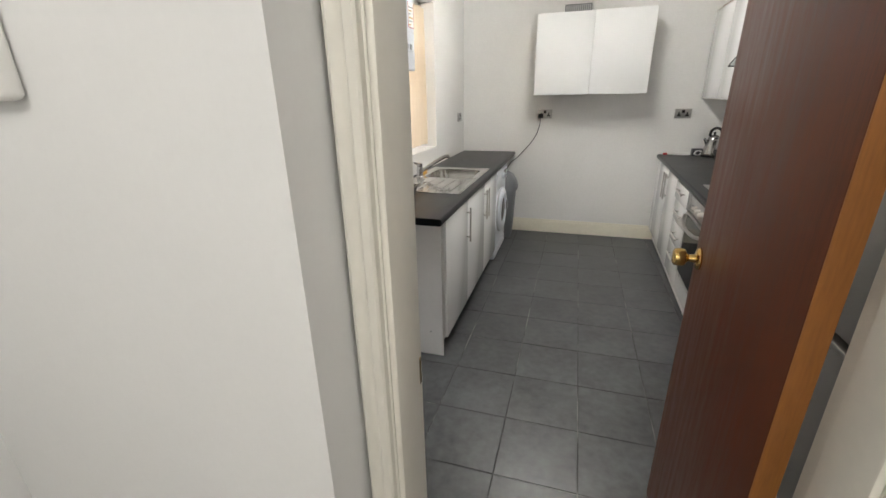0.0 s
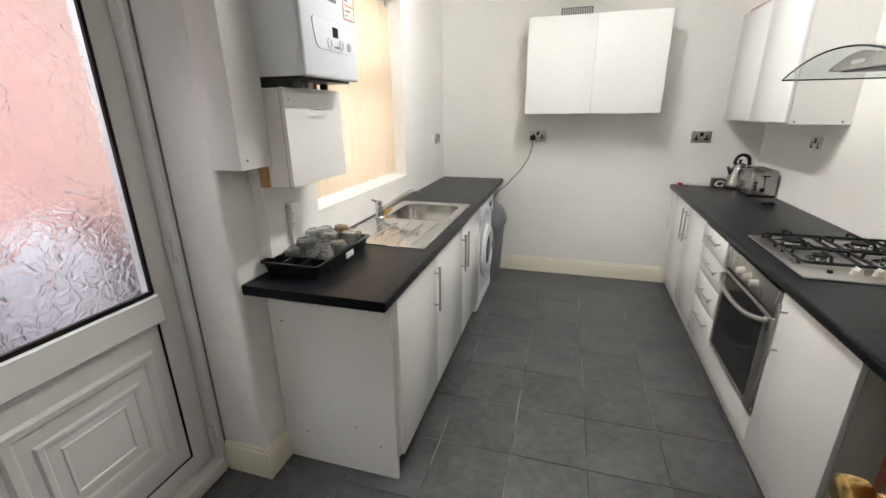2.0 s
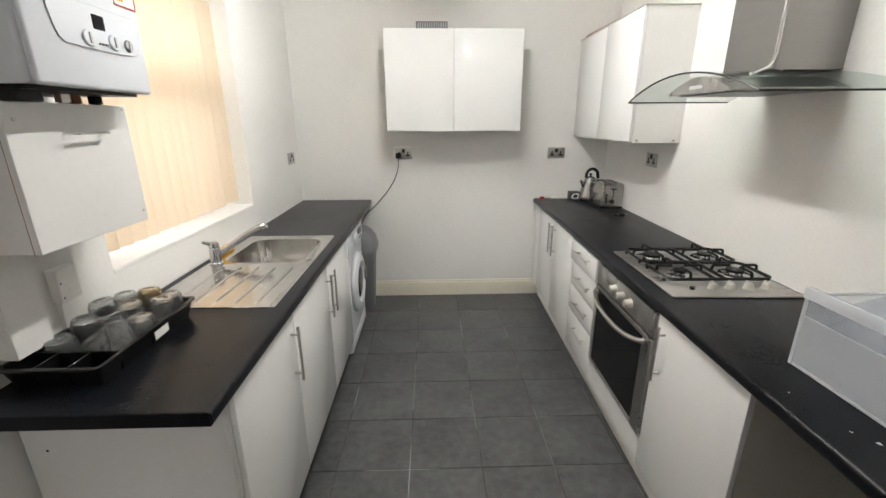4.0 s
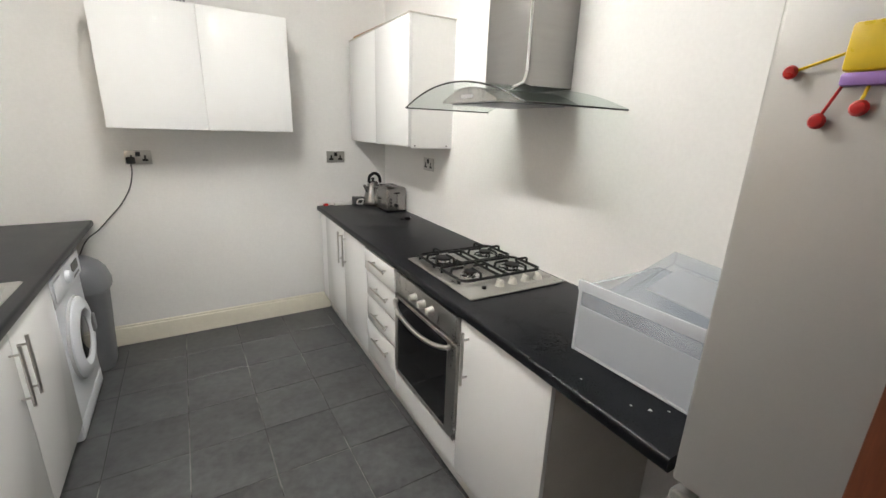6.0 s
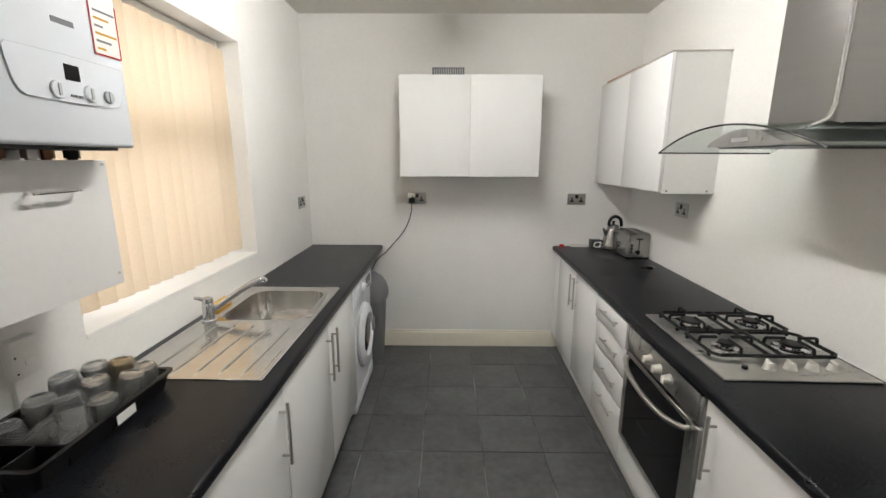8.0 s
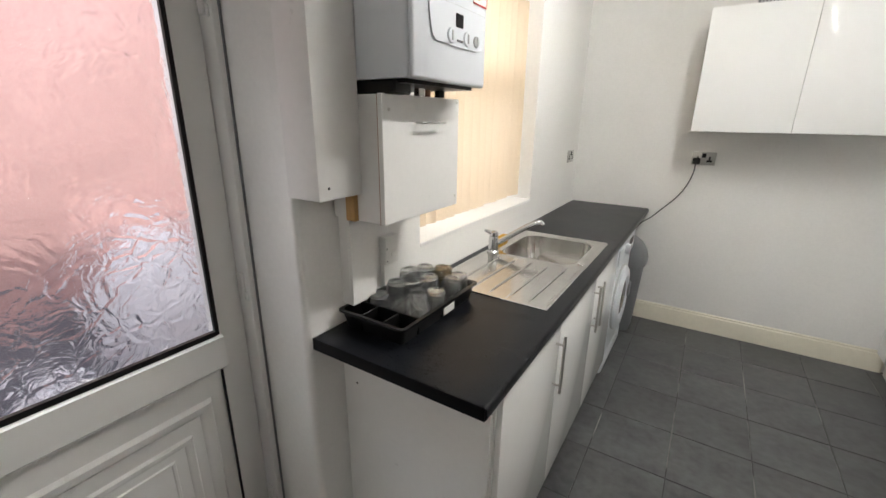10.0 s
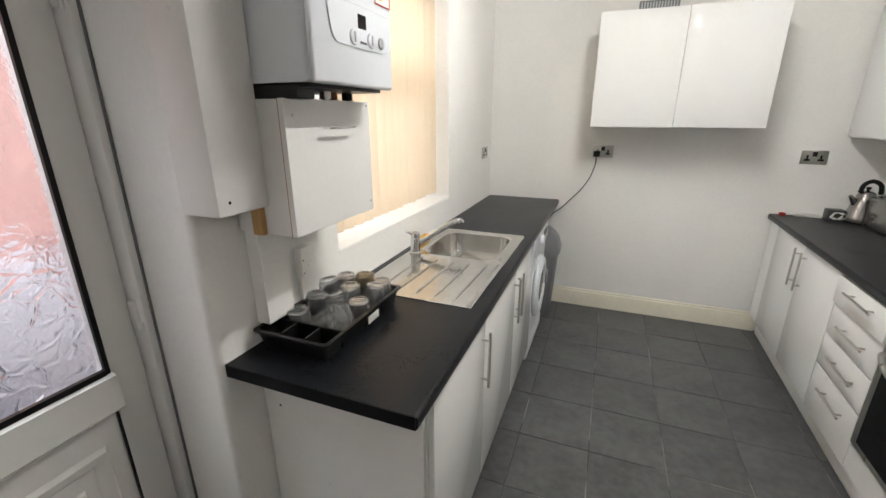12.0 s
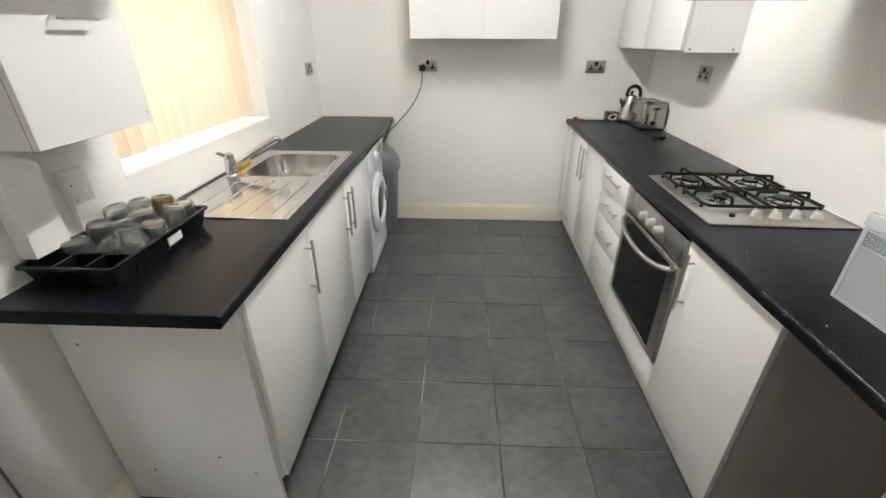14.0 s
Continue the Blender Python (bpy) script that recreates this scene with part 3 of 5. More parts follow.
l.new(edge.outputs[0], mxx.inputs[0]), l.new(wn2.outputs["Fac"], mxx.inputs[2])
bp = n.new("ShaderNodeBump")
bp.inputs["Strength"].default_value, bp.inputs["Distance"].default_value = 0.56, 0.006
l.new(mxx.outputs[0], bp.inputs["Height"]), l.new(bp.outputs[0], p.inputs["Normal"])
M_OBSCURE = m

DX = -1.155    # inside face of the leaf
YA, YB = 1.475, 2.232
door = tagged(thing("door_1", (-1.16, 1.86, 0.0), "white plastic back door with patterned obscure glass", "door"), kind="structure")
bm = bmesh.new()
for a in ((-1.19, -1.105, 1.421, 1.472, 0.001, 2.109), (-1.19, -1.105, 2.236, 2.2615, 0.001, 2.109), (-1.19, -1.105, 1.472, 2.236, 2.055, 2.109), (-1.19, -1.095, 1.472, 2.236, 0.001, 0.062)):
    bx(bm, *a, 0.005, 2)
part("outer_frame", bm, M_UPVC, door)
part("sealant", box(-1.1055, -1.1005, 2.2545, 2.2615, 0.02, 2.10, 0.001, 1), M_GREYPL, door, "dirty grey sealant line")
bm = bmesh.new()
for a in ((DX - 0.055, DX, YA, 1.568, 0.068, 2.05), (DX - 0.055, DX, 2.142, YB, 0.068, 2.05), (DX - 0.055, DX, 1.568, 2.142, 1.955, 2.05),
          (DX - 0.055, DX, 1.568, 2.142, 0.785, 0.895), (DX - 0.055, DX, 1.568, 2.142, 0.068, 0.150)):
    bx(bm, *a, 0.004, 2)
leaf = part("leaf", bm, M_UPVC, door)
bm = bmesh.new()
prism(bm, [(0.885, DX + 0.001), (0.905, DX + 0.001), (0.898, DX + 0.018), (0.800, DX + 0.022), (0.790, DX + 0.012), (0.790, DX + 0.001)], "y", 1.56, 2.150)
for v in bm.verts:
    v.co = (v.co.z, v.co.y, v.co.x)
part("mid_rail", bm, M_UPVC, leaf)
gas = bmesh.new()
for a in ((DX - 0.008, DX + 0.004, 1.562, 1.574, 0.893, 1.960), (DX - 0.008, DX + 0.004, 2.134, 2.146, 0.893, 1.960), (DX - 0.008, DX + 0.006, 1.574, 2.134, 0.893, 0.919), (DX - 0.008, DX + 0.003, 1.574, 2.134, 1.946, 1.96)):
    bx(gas, *a)
for a in ((DX - 0.012, DX - 0.003, 2.137, 2.146, 0.145, 0.790), (DX - 0.012, DX - 0.003, 1.564, 2.142, 0.144, 0.152), (DX - 0.012, DX - 0.003, 1.564, 1.573, 0.145, 0.79)):
    bx(gas, *a)
part("gasket", gas, M_BLACK, leaf, "black rubber gasket")
g = part("pane", box(DX - 0.030, DX - 0.022, 1.566, 2.144, 0.890, 1.962), M_OBSCURE, leaf, "leaf-patterned obscure glass")
g.visible_shadow = False
part("panel", box(DX - 0.032, DX - 0.010, 1.566, 2.144, 0.145, 0.79), M_UPVC, leaf, "moulded white panel")
bm = bmesh.new()


def moulding(bm, y0, y1, z0, z1, w, x, h):
    """A raised picture-frame moulding with sloped sides."""
    loops = []
    for inset, out in ((0, 0), (w * 0.25, h), (w * 0.7, h * 0.85), (w, 0)):
        loops.append([bm.verts.new((x + out, y, z)) for y, z in ((y0 + inset, z0 + inset), (y1 - inset, z0 + inset), (y1 - inset, z1 - inset), (y0 + inset, z1 - inset))])
    for a, b in zip(loops, loops[1:]):
        for k in range(4):
            bm.faces.new((a[k], a[(k + 1) % 4], b[(k + 1) % 4], b[k]))


moulding(bm, 1.612, 2.095, 0.215, 0.700, 0.045, DX - 0.011, 0.014)
moulding(bm, 1.688, 2.022, 0.305, 0.610, 0.030, DX - 0.011, 0.010)
moulding(bm, 1.750, 1.962, 0.365, 0.555, 0.014, DX - 0.011, 0.006)
part("moulding", bm, M_UPVC, leaf)
for hz in (0.19, 1.04, 1.85):
    bm = box(DX + 0.002, DX + 0.030, 2.226, 2.246, hz - 0.045, hz + 0.045, 0.003, 1)
    bx(bm, DX + 0.030, DX + 0.040, 2.230, 2.242, hz - 0.05, hz - 0.02, 0.002, 1)
    part("hinge", bm, M_UPVC, door, "white door hinge")
bm = box(DX + 0.001, DX + 0.012, 1.505, 1.538, 0.955, 1.175, 0.004, 2)
part("handle_plate", bm, M_BRASS, leaf, "brass handle plate")
part("lever", tube(bmesh.new(), curve_pts([(DX + 0.01, 1.521, 1.075), (DX + 0.05, 1.521, 1.075), (DX + 0.058, 1.55, 1.075), (DX + 0.056, 1.635, 1.075)], 5), 0.009, 10), M_BRASS, leaf, "brass lever handle")

# ---- dark interior door, standing open ----
HX, HY = 0.687, 1.004
ang = math.atan2(1.723 - HY, 0.728 - HX)
dr = thing("door_2", (HX, HY, 0.006), "dark-stained flush wooden door standing open", "door")
tagged(dr, kind="structure")
ORIG[dr] = Vector((0, 0, 0))
dr.rotation_euler = (0, 0, ang)
DL = 0.720
part("leaf", box(0.001, DL, -0.040, 0, 0, 1.98, 0.003, 2), M_DOOR, dr)
part("hinge_edge", box(-0.0005, 0.001, -0.039, -0.001, 0.0, 1.98), M_DOOREDGE, dr, "bare orange-brown wood edge")
kb = bmesh.new()
lathe(kb, [(0, 0), (0.034, 0), (0.034, 0.004), (0.028, 0.010), (0.013, 0.013), (0.011, 0.030), (0.016, 0.036), (0.026, 0.042), (0.028, 0.055), (0.026, 0.068), (0.018, 0.073), (0, 0.074)], (DL - 0.062, 0.0, 1.025), "y", 28)
part("knob", kb, M_BRASS, dr, "round polished brass knob")
kb = bmesh.new()
lathe(kb, [(0, 0), (0.034, 0), (0.034, 0.004), (0.028, 0.010), (0.013, 0.013), (0.011, 0.030), (0.016, 0.036), (0.026, 0.042), (0.028, 0.055), (0.026, 0.068), (0.018, 0.073), (0, 0.074)], (DL - 0.062, -0.040, 1.025), "-y", 28)
part("knob", kb, M_BRASS, dr, "round polished brass knob")

# ---- yard outside ----
setting("ground", box(-60, XO - 0.02, -40, 50, -0.25, -0.12), M_YARD, "grey concrete yard", "ground")
yw = thing("yard_wall", (-2.55, 2.5, -0.12), "red brick yard wall outside the door", "wall")
tagged(yw, kind="structure")
part("core", box(-2.75, -2.560, -2.0, 7.0, -0.12, 2.9), M_MORTAR, yw)
bmesh_brick = mesh_of("brick", box(0, 0.05, 0, 0.215, 0, 0.065, 0.004, 1), M_BRICK)
for r in range(37):
    for c in range(9):
        b = new("brick", bmesh_brick)
        b.parent = yw
        b.location = (-2.575 + 2.55, 0.85 + c * 0.225 + (0.11 if r % 2 else 0) - 2.5, 0.10 + r * 0.075)

# pale lumps added for blurred white shapes, and a rendered base, behind the glass
part("rendered_base", box(-2.562, -2.50, -2.0, 7.0, -0.12, 0.62, 0.004, 1), M_YARD, yw, "grey rendered wall base")
for sx, sy, sz, sr in ((-2.25, 2.46, -0.12, 0.30), (-2.05, 1.90, -0.12, 0.17)):
    bm = bmesh.new()
    bmesh.ops.create_icosphere(bm, subdivisions=4, radius=1.0)
    for v in bm.verts:
        q = v.co.copy()
        k = 1 + 0.14 * noise.noise(q * 2.3 + Vector((sx, sy, 0))) + 0.05 * noise.noise(q * 7)
        v.co = Vector((sx, sy, sz + sr * 1.9)) + Vector((q.x * sr * 0.8, q.y * sr, q.z * sr * 1.9)) * k
        v.co.z = max(v.co.z, sz)
    solid("refuse_sack", bm, M_LUMP, "pale rounded lump standing in the yard", "sack", "sacks in the yard", at=(sx, sy, sz))

# ---- boiler and boxings ----
bo = thing("boiler", (-0.73, 2.59, 1.645), "white wall-mounted combi boiler with control panel", "boiler")
bm = box(XL + 0.001, -0.600, 2.404, 2.777, 1.648, 2.36, 0.018, 3, lambda a, b: a.x > -0.61 and b.x > -0.61)
part("casing", bm, M_APPL, bo)
part("front_cover", box(-0.601, -0.585, 2.402, 2.779, 1.645, 2.362, 0.010, 3), M_APPL, bo)
# control panel: a shallow rounded shield on the cover
ol = [(2.474, 1.836), (2.467, 1.829), (2.469, 1.805), (2.476, 1.770), (2.484, 1.752), (2.498, 1.742), (2.60, 1.739), (2.715, 1.741), (2.738, 1.746), (2.752, 1.765), (2.764, 1.815), (2.763, 1.832), (2.756, 1.838), (2.60, 1.839)]
pnl = part("control_panel", prism(bmesh.new(), ol, "x", -0.586, -0.5815), M_APPL, bo)
bm = bmesh.new()
tube(bm, [(-0.5822, y, z) for y, z in ol + ol[:1]], 0.0009, 6)
part("panel_groove", bm, M_PALEGREY, pnl)
part("screen", box(-0.584, -0.580, 2.592, 2.632, 1.786, 1.821, 0.002, 1), M_BLACKGLASS, pnl, "small dark display")
for ky, kz, kr in ((2.569, 1.763, 0.019), (2.653, 1.765, 0.019), (2.706, 1.765, 0.015)):
    k = part("dial", lathe(bmesh.new(), [(kr, 0), (kr, 0.003), (kr * 0.9, 0.005), (0, 0.005)], (-0.5815, ky, kz), "x", 20), M_PALEGREY if kr < 0.017 else M_APPL, pnl, "round control dial")
    part("pointer", box(-0.5766, -0.574, ky - 0.003, ky + 0.003, kz - 0.012, kz + 0.012), M_PALEGREY, k)
for i in range(3):
    part("button", box(-0.5815, -0.579, 2.600 + i * 0.011, 2.608 + i * 0.011, 1.752, 1.757), M_GREYPL, pnl)
part("maker_plate", box(-0.5855, -0.5842, 2.585, 2.641, 1.902, 1.914, 0.001, 1), M_GREYPL, bo, "small grey maker's plate")
for py, px in ((2.44, -0.70), (2.50, -0.72), (2.56, -0.74), (2.62, -0.72), (2.68, -0.74), (2.73, -0.72)):
    bm = tube(bmesh.new(), [(px, py, 1.60), (px, py, 1.66)], 0.011, 10)
    lathe(bm, [(0, 0), (0.018, 0), (0.018, 0.022), (0, 0.022)], (px, py, 1.618), "z", 6)
    part("pipe", bm, M_COPPER if py in (2.50, 2.56, 2.68) else M_NICKEL if py == 2.62 else M_IRON, bo, "tarnished pipe with nut")
# added black block that stands for the deeply shaded cavity below the boiler
part("pump_cover", box(-0.86, -0.645, 2.408, 2.478, 1.612, 1.646, 0.004, 1), M_BLACK, bo, "black block for the deep shade under the casing")
part("underside", box(-0.86, -0.62, 2.42, 2.76, 1.638, 1.649), M_BLACK, bo)
nt = thing("service_sticker", (-0.584, 2.73, 1.87), "white and red service sticker on the boiler", "sticker")
part("sheet", box(-0.5845, -0.5835, 2.688, 2.772, 1.862, 1.985), M_WPLAST, nt)
for i in range(6):
    part("line", box(-0.5836, -0.5830, 2.700, 2.725 + 0.02 * (i % 3), 1.875 + 0.017 * i, 1.880 + 0.017 * i), M_GREYPL if i % 2 else M_SPONGE, nt)
for a in ((2.688, 2.772, 1.862, 1.8655), (2.688, 2.6915, 1.862, 1.985), (2.7685, 2.772, 1.862, 1.985)):
    part("border", box(-0.5836, -0.5829, *a), M_RED, nt)

bb = thing("pipe_box", (-0.78, 2.59, 1.27), "white boxed pipe cover with lift-up flap under the boiler", "pipe cover")
part("side_board", box(XL + 0.004, -0.700, 2.402, 2.420, 1.268, 1.612, 0.001, 1), M_CARC, bb)
part("side_board", box(XL + 0.004, -0.700, 2.765, 2.783, 1.268, 1.612, 0.001, 1), M_CARC, bb)
part("base_board", box(XL + 0.004, -0.700, 2.420, 2.765, 1.272, 1.288), M_CARC, bb)
flap = part("flap", box(-0.697, -0.680, 2.398, 2.786, 1.268, 1.614, 0.0015, 1), M_CARC, bb, "white flap with worn edges")
part("edge_wear", box(-0.699, -0.697, 2.3995, 2.784, 1.2665, 1.612), M_DOOREDGE, flap)
bm = tube(bmesh.new(), curve_pts([(-0.680, 2.548, 1.541), (-0.660, 2.548, 1.541), (-0.655, 2.553, 1.541), (-0.655, 2.61, 1.541), (-0.655, 2.660, 1.541), (-0.660, 2.665, 1.541), (-0.680, 2.665, 1.541)], 4), 0.004, 8)
part("handle", bm, M_CHROME, flap, "chrome wire handle")
for sy, sz in ((2.425, 1.575), (2.770, 1.300), (2.772, 1.603)):
    part("screw", lathe(bmesh.new(), [(0.005, 0), (0.004, 0.002), (0, 0.002)], (-0.680, sy, sz), "x", 10), M_NICKEL, flap)
pb = thing("pipe_boxing", (-0.84, 2.465, 0.976), "white painted pipe boxing below the pipe cover", "pipe boxing")
part("front_board", box(-0.848, -0.836, 2.415, 2.525, 0.976, 1.2715, 0.002, 1), M_WALL, pb)
part("side_board", box(XL + 0.001, -0.8485, 2.417, 2.429, 0.976, 1.2715, 0.001, 1), M_WALL, pb)
part("side_board", box(XL + 0.001, -0.8485, 2.511, 2.523, 0.976, 1.2715, 0.001, 1), M_WALL, pb)
solid("timber_batten", box(-0.815, -0.782, 2.384, 2.4015, 1.268, 1.346, 0.001, 1), M_BATTEN, "raw orange timber batten beside the pipe cover", "batten", at=(-0.783, 2.390, 1.262))
ca = thing("pipe_casing", (-0.82, 2.32, 1.347), "white painted pipe casing running up the wall", "pipe casing")
part("casing", box(XL + 0.001, -0.764, 2.246, 2.4015, 1.347, ZC - 0.001, 0.003, 2), M_CARC, ca)
part("screw", lathe(bmesh.new(), [(0.004, 0), (0.003, 0.0015), (0, 0.0015)], (-0.764, 2.280, 1.378), "x", 10), M_IRON, ca)

# ---- sockets ----


def plate(at, w, normal, gangs, label, mat=None):
    """A wall socket: a metal plate with inserts; normal is '+x', '-x' or '-y'."""
    s = thing("wall_socket", at, label, "socket", "wall sockets")
    s.rotation_euler = (0, 0, {"-y": 0, "+x": radians(90), "-x": radians(-90) + radians(-1.6)}[normal])
    ORIG[s] = Vector((0, 0, 0))
    part("plate", box(-w / 2, w / 2, -0.008, 0, -0.045, 0.045, 0.003, 2), mat or M_STEELH, s)
    for gx in gangs:
        bm = box(gx - 0.0055, gx + 0.0055, -0.0092, -0.008, -0.010, 0.014, 0.0004, 1)
        bx(bm, gx - 0.0165, gx + 0.0165, -0.0092, -0.008, -0.024, -0.0105, 0.0004, 1)
        part("pin_holes", bm, M_BLACK, s, "black pin holes")
    part("rocker", box(-0.013, 0.013, -0.0125, -0.008, 0.006, 0.036, 0.002, 1), M_BLACK, s, "black rocker switch")
    return s


plate((0.007, YF, 1.307), 0.146, "-y", (-0.037, 0.037), "brushed steel double socket under the wall cabinet")
plate((1.322, YF, 1.304), 0.146, "-y", (-0.037, 0.037), "brushed steel double socket above the corner worktop")
plate((XL, 4.875, 1.288), 0.146, "+x", (-0.037, 0.037), "brushed steel double socket beside the window")
plate((1.7595 - 0.0223, 4.255, 1.312), 0.146, "-x", (-0.037, 0.037), "brushed steel double socket on the long wall")
sp = thing("fused_switch", (XL, 2.635, 1.105), "white fused switch box with cable trunking below", "switch")
part("box", box(XL, XL + 0.032, 2.600, 2.672, 1.055, 1.158, 0.004, 2), M_WPLAST, sp)
part("fuse_holder", box(XL + 0.032, XL + 0.036, 2.628, 2.650, 1.085, 1.100, 0.001, 1), M_WPLAST, sp)
for sz in (1.07, 1.115):
    part("screw", lathe(bmesh.new(), [(0.003, 0), (0, 0.001)], (XL + 0.0325, 2.607, sz), "x", 8), M_IRON, sp)
part("trunking", box(XL, XL + 0.018, 2.606, 2.632, WT, 1.055, 0.002, 1), M_WPLAST, sp, "white plastic trunking")
pl = thing("plug_and_cable", (-0.03, YF - 0.03, 1.29), "black plug with grey cable hanging to the washing machine", "cable")
part("plug", box(-0.058, -0.010, YF - 0.045, YF - 0.0098, 1.268, 1.312, 0.008, 3), M_BLACK, pl)
part("cable", tube(bmesh.new(), curve_pts([(-0.036, YF - 0.03, 1.27), (-0.040, YF - 0.022, 1.20), (-0.07, YF - 0.016, 1.10), (-0.13, YF - 0.014, 1.00), (-0.20, YF - 0.016, 0.92), (-0.262, YF - 0.03, 0.85), (-0.34, YF - 0.06, 0.78), (-0.42, YF - 0.06, 0.60)], 6), 0.0042, 8), M_CABLE, pl, "grey round cable")

# air vent
ve = thing("air_vent", (0.26, YF, 2.24), "grey metal slotted air vent above the wall cabinet", "vent")
part("frame", box(0.135, 0.385, YF - 0.006, YF, 2.20, 2.318, 0.002, 1), M_GREYPL, ve)
for i in range(13):
    part("slat", box(0.148 + i * 0.018, 0.157 + i * 0.018, YF - 0.013, YF - 0.006, 2.212, 2.308, 0.001, 1), M_PALEGREY, ve)

# ---- washing machine and bin ----
wm = thing("washing_machine", (-0.58, 4.3, 0.0), "white front-loading washing machine under the worktop", "washing machine")
WX = -0.318
part("body", box(-0.86, WX, 4.010, 4.605, 0.012, 0.850, 0.010, 2), M_APPL, wm)
part("foot", box(-0.40, -0.36, 4.03, 4.07, 0.0, 0.012), M_BLACK, wm)
part("foot", box(-0.40, -0.36, 4.54, 4.58, 0.0, 0.012), M_BLACK, wm)
cp = part("control_panel", box(WX, WX + 0.012, 4.012, 4.603, 0.715, 0.848, 0.005, 2), M_APPL, wm)
part("drawer", box(WX + 0.012, WX + 0.020, 4.025, 4.170, 0.735, 0.835, 0.006, 2), M_APPL, cp)
part("dial", lathe(bmesh.new(), [(0.034, 0), (0.032, 0.018), (0.026, 0.024), (0, 0.024)], (WX + 0.012, 4.285, 0.785), "x", 24), M_APPL, cp, "round programme dial")
part("display", box(WX + 0.012, WX + 0.015, 4.40, 4.54, 0.765, 0.815, 0.002, 1), M_BLACKGLASS, cp, "dark display window")
for i in range(4):
    part("button", box(WX + 0.012, WX + 0.016, 4.395 + i * 0.04, 4.42 + i * 0.04, 0.735, 0.748, 0.002, 1), M_GREYPL, cp)
prt = lathe(bmesh.new(), [(0.125, 0.010), (0.135, 0.030), (0.150, 0.040), (0.195, 0.036), (0.212, 0.022), (0.215, 0.0)], (WX, 4.305, 0.445), "x", 40)
pd = part("porthole_ring", prt, M_APPL, wm, "white porthole door ring")
part("porthole_glass", lathe(bmesh.new(), [(0.0, 0.035), (0.06, 0.036), (0.11, 0.030), (0.128, 0.016)], (WX, 4.305, 0.445), "x", 32), M_BLACKGLASS, pd, "dark bowed porthole glass")
part("seal_ring", lathe(bmesh.new(), [(0.216, 0.0), (0.221, 0.004), (0.221, 0.012), (0.214, 0.014)], (WX, 4.305, 0.445), "x", 40), M_PALEGREY, pd)
part("catch", box(WX + 0.030, WX + 0.048, 4.445, 4.505, 0.40, 0.50, 0.008, 2), M_GREYPL, pd, "grey door catch")
part("kick_panel", box(WX - 0.004, WX + 0.004, 4.02, 4.595, 0.020, 0.105, 0.004, 2), M_APPL, wm)

bn = thing("swing_bin", (-0.40, 4.83, 0.0), "grey plastic swing-top bin between washer and wall", "bin")
bm = bmesh.new()
rows = []
for z, w, d in ((0.0, 0.125, 0.105), (0.02, 0.132, 0.112), (0.53, 0.160, 0.140), (0.55, 0.166, 0.146)):
    row = []
    for k in range(28):
        a = 2 * math.pi * k / 28
        c, s = math.cos(a), math.sin(a)
        row.append(bm.verts.new((-0.40 + w * math.copysign(abs(c) ** 0.5, c), 4.835 + d * math.copysign(abs(s) ** 0.5, s), z)))
    rows.append(row)
for a, b in zip(rows, rows[1:]):
    for k in range(28):
        bm.faces.new((a[k], a[(k + 1) % 28], b[(k + 1) % 28], b[k]))
bm.faces.new(rows[0][::-1])
part("body", bm, M_GREYPL, bn)
bm = bmesh.new()
rows = []
for z, f in ((0.535, 1.06), (0.575, 1.07), (0.64, 0.97), (0.69, 0.78), (0.72, 0.50), (0.73, 0.05)):
    row = []
    for k in range(28):
        a = 2 * math.pi * k / 28
        c, s = math.cos(a), math.sin(a)
        row.append(bm.verts.new((-0.40 + 0.168 * f * math.copysign(abs(c) ** 0.55, c), 4.835 + 0.148 * (f if f > 0.6 else 0.6 + f * 0.2) * math.copysign(abs(s) ** 0.55, s), z)))
    rows.append(row)
for a, b in zip(rows, rows[1:]):
    for k in range(28):
        bm.faces.new((a[k], a[(k + 1) % 28], b[(k + 1) % 28], b[k]))
bm.faces.new(rows[-1])
part("lid", bm, M_GREYPL, bn, "domed grey swing lid")

# ---- oven ----
ov = askew(thing("oven", (1.45, 3.175, 0.27), "built-in stainless steel electric oven with black glass", "oven"))
OX = FR - 0.004
part("body", box(FR + 0.018, XR - 0.02, 2.872, 3.482, 0.275, 0.866), M_DARKGAP, ov)
part("lower_panel", box(FR, FR + 0.018, 2.862, 3.490, 0.142, 0.270, 0.002, 1), M_CAB, ov, "white panel under the oven")
ctl = part("control_panel", box(OX, FR + 0.018, 2.868, 3.484, 0.742, 0.850, 0.004, 2), M_STEELH, ov)
for ky in (3.255, 3.170, 3.088):
    k = part("knob", lathe(bmesh.new(), [(0.022, 0), (0.022, 0.004), (0.019, 0.006), (0.017, 0.026), (0.014, 0.030), (0, 0.030)], (OX, ky, 0.795), "-x", 20), M_KNOB, ctl, "pale satin knob")
    part("grip", box(OX - 0.034, OX - 0.028, ky - 0.004, ky + 0.004, 0.780, 0.810, 0.002, 1), M_KNOB, k)
for ky in (3.33, 3.36):
    part("lamp", lathe(bmesh.new(), [(0.003, 0), (0.002, 0.002), (0, 0.002)], (OX, ky, 0.795), "-x", 8), M_IRON, ctl)
odr = bmesh.new()
for a in ((2.868, 2.945, 0.278, 0.732), (3.450, 3.484, 0.278, 0.732), (2.945, 3.450, 0.278, 0.300), (2.945, 3.450, 0.712, 0.732)):
    bx(odr, OX - 0.004, FR + 0.016, *a, 0.002, 1)
od = part("door", odr, M_STEELH, ov, "steel-framed oven door")
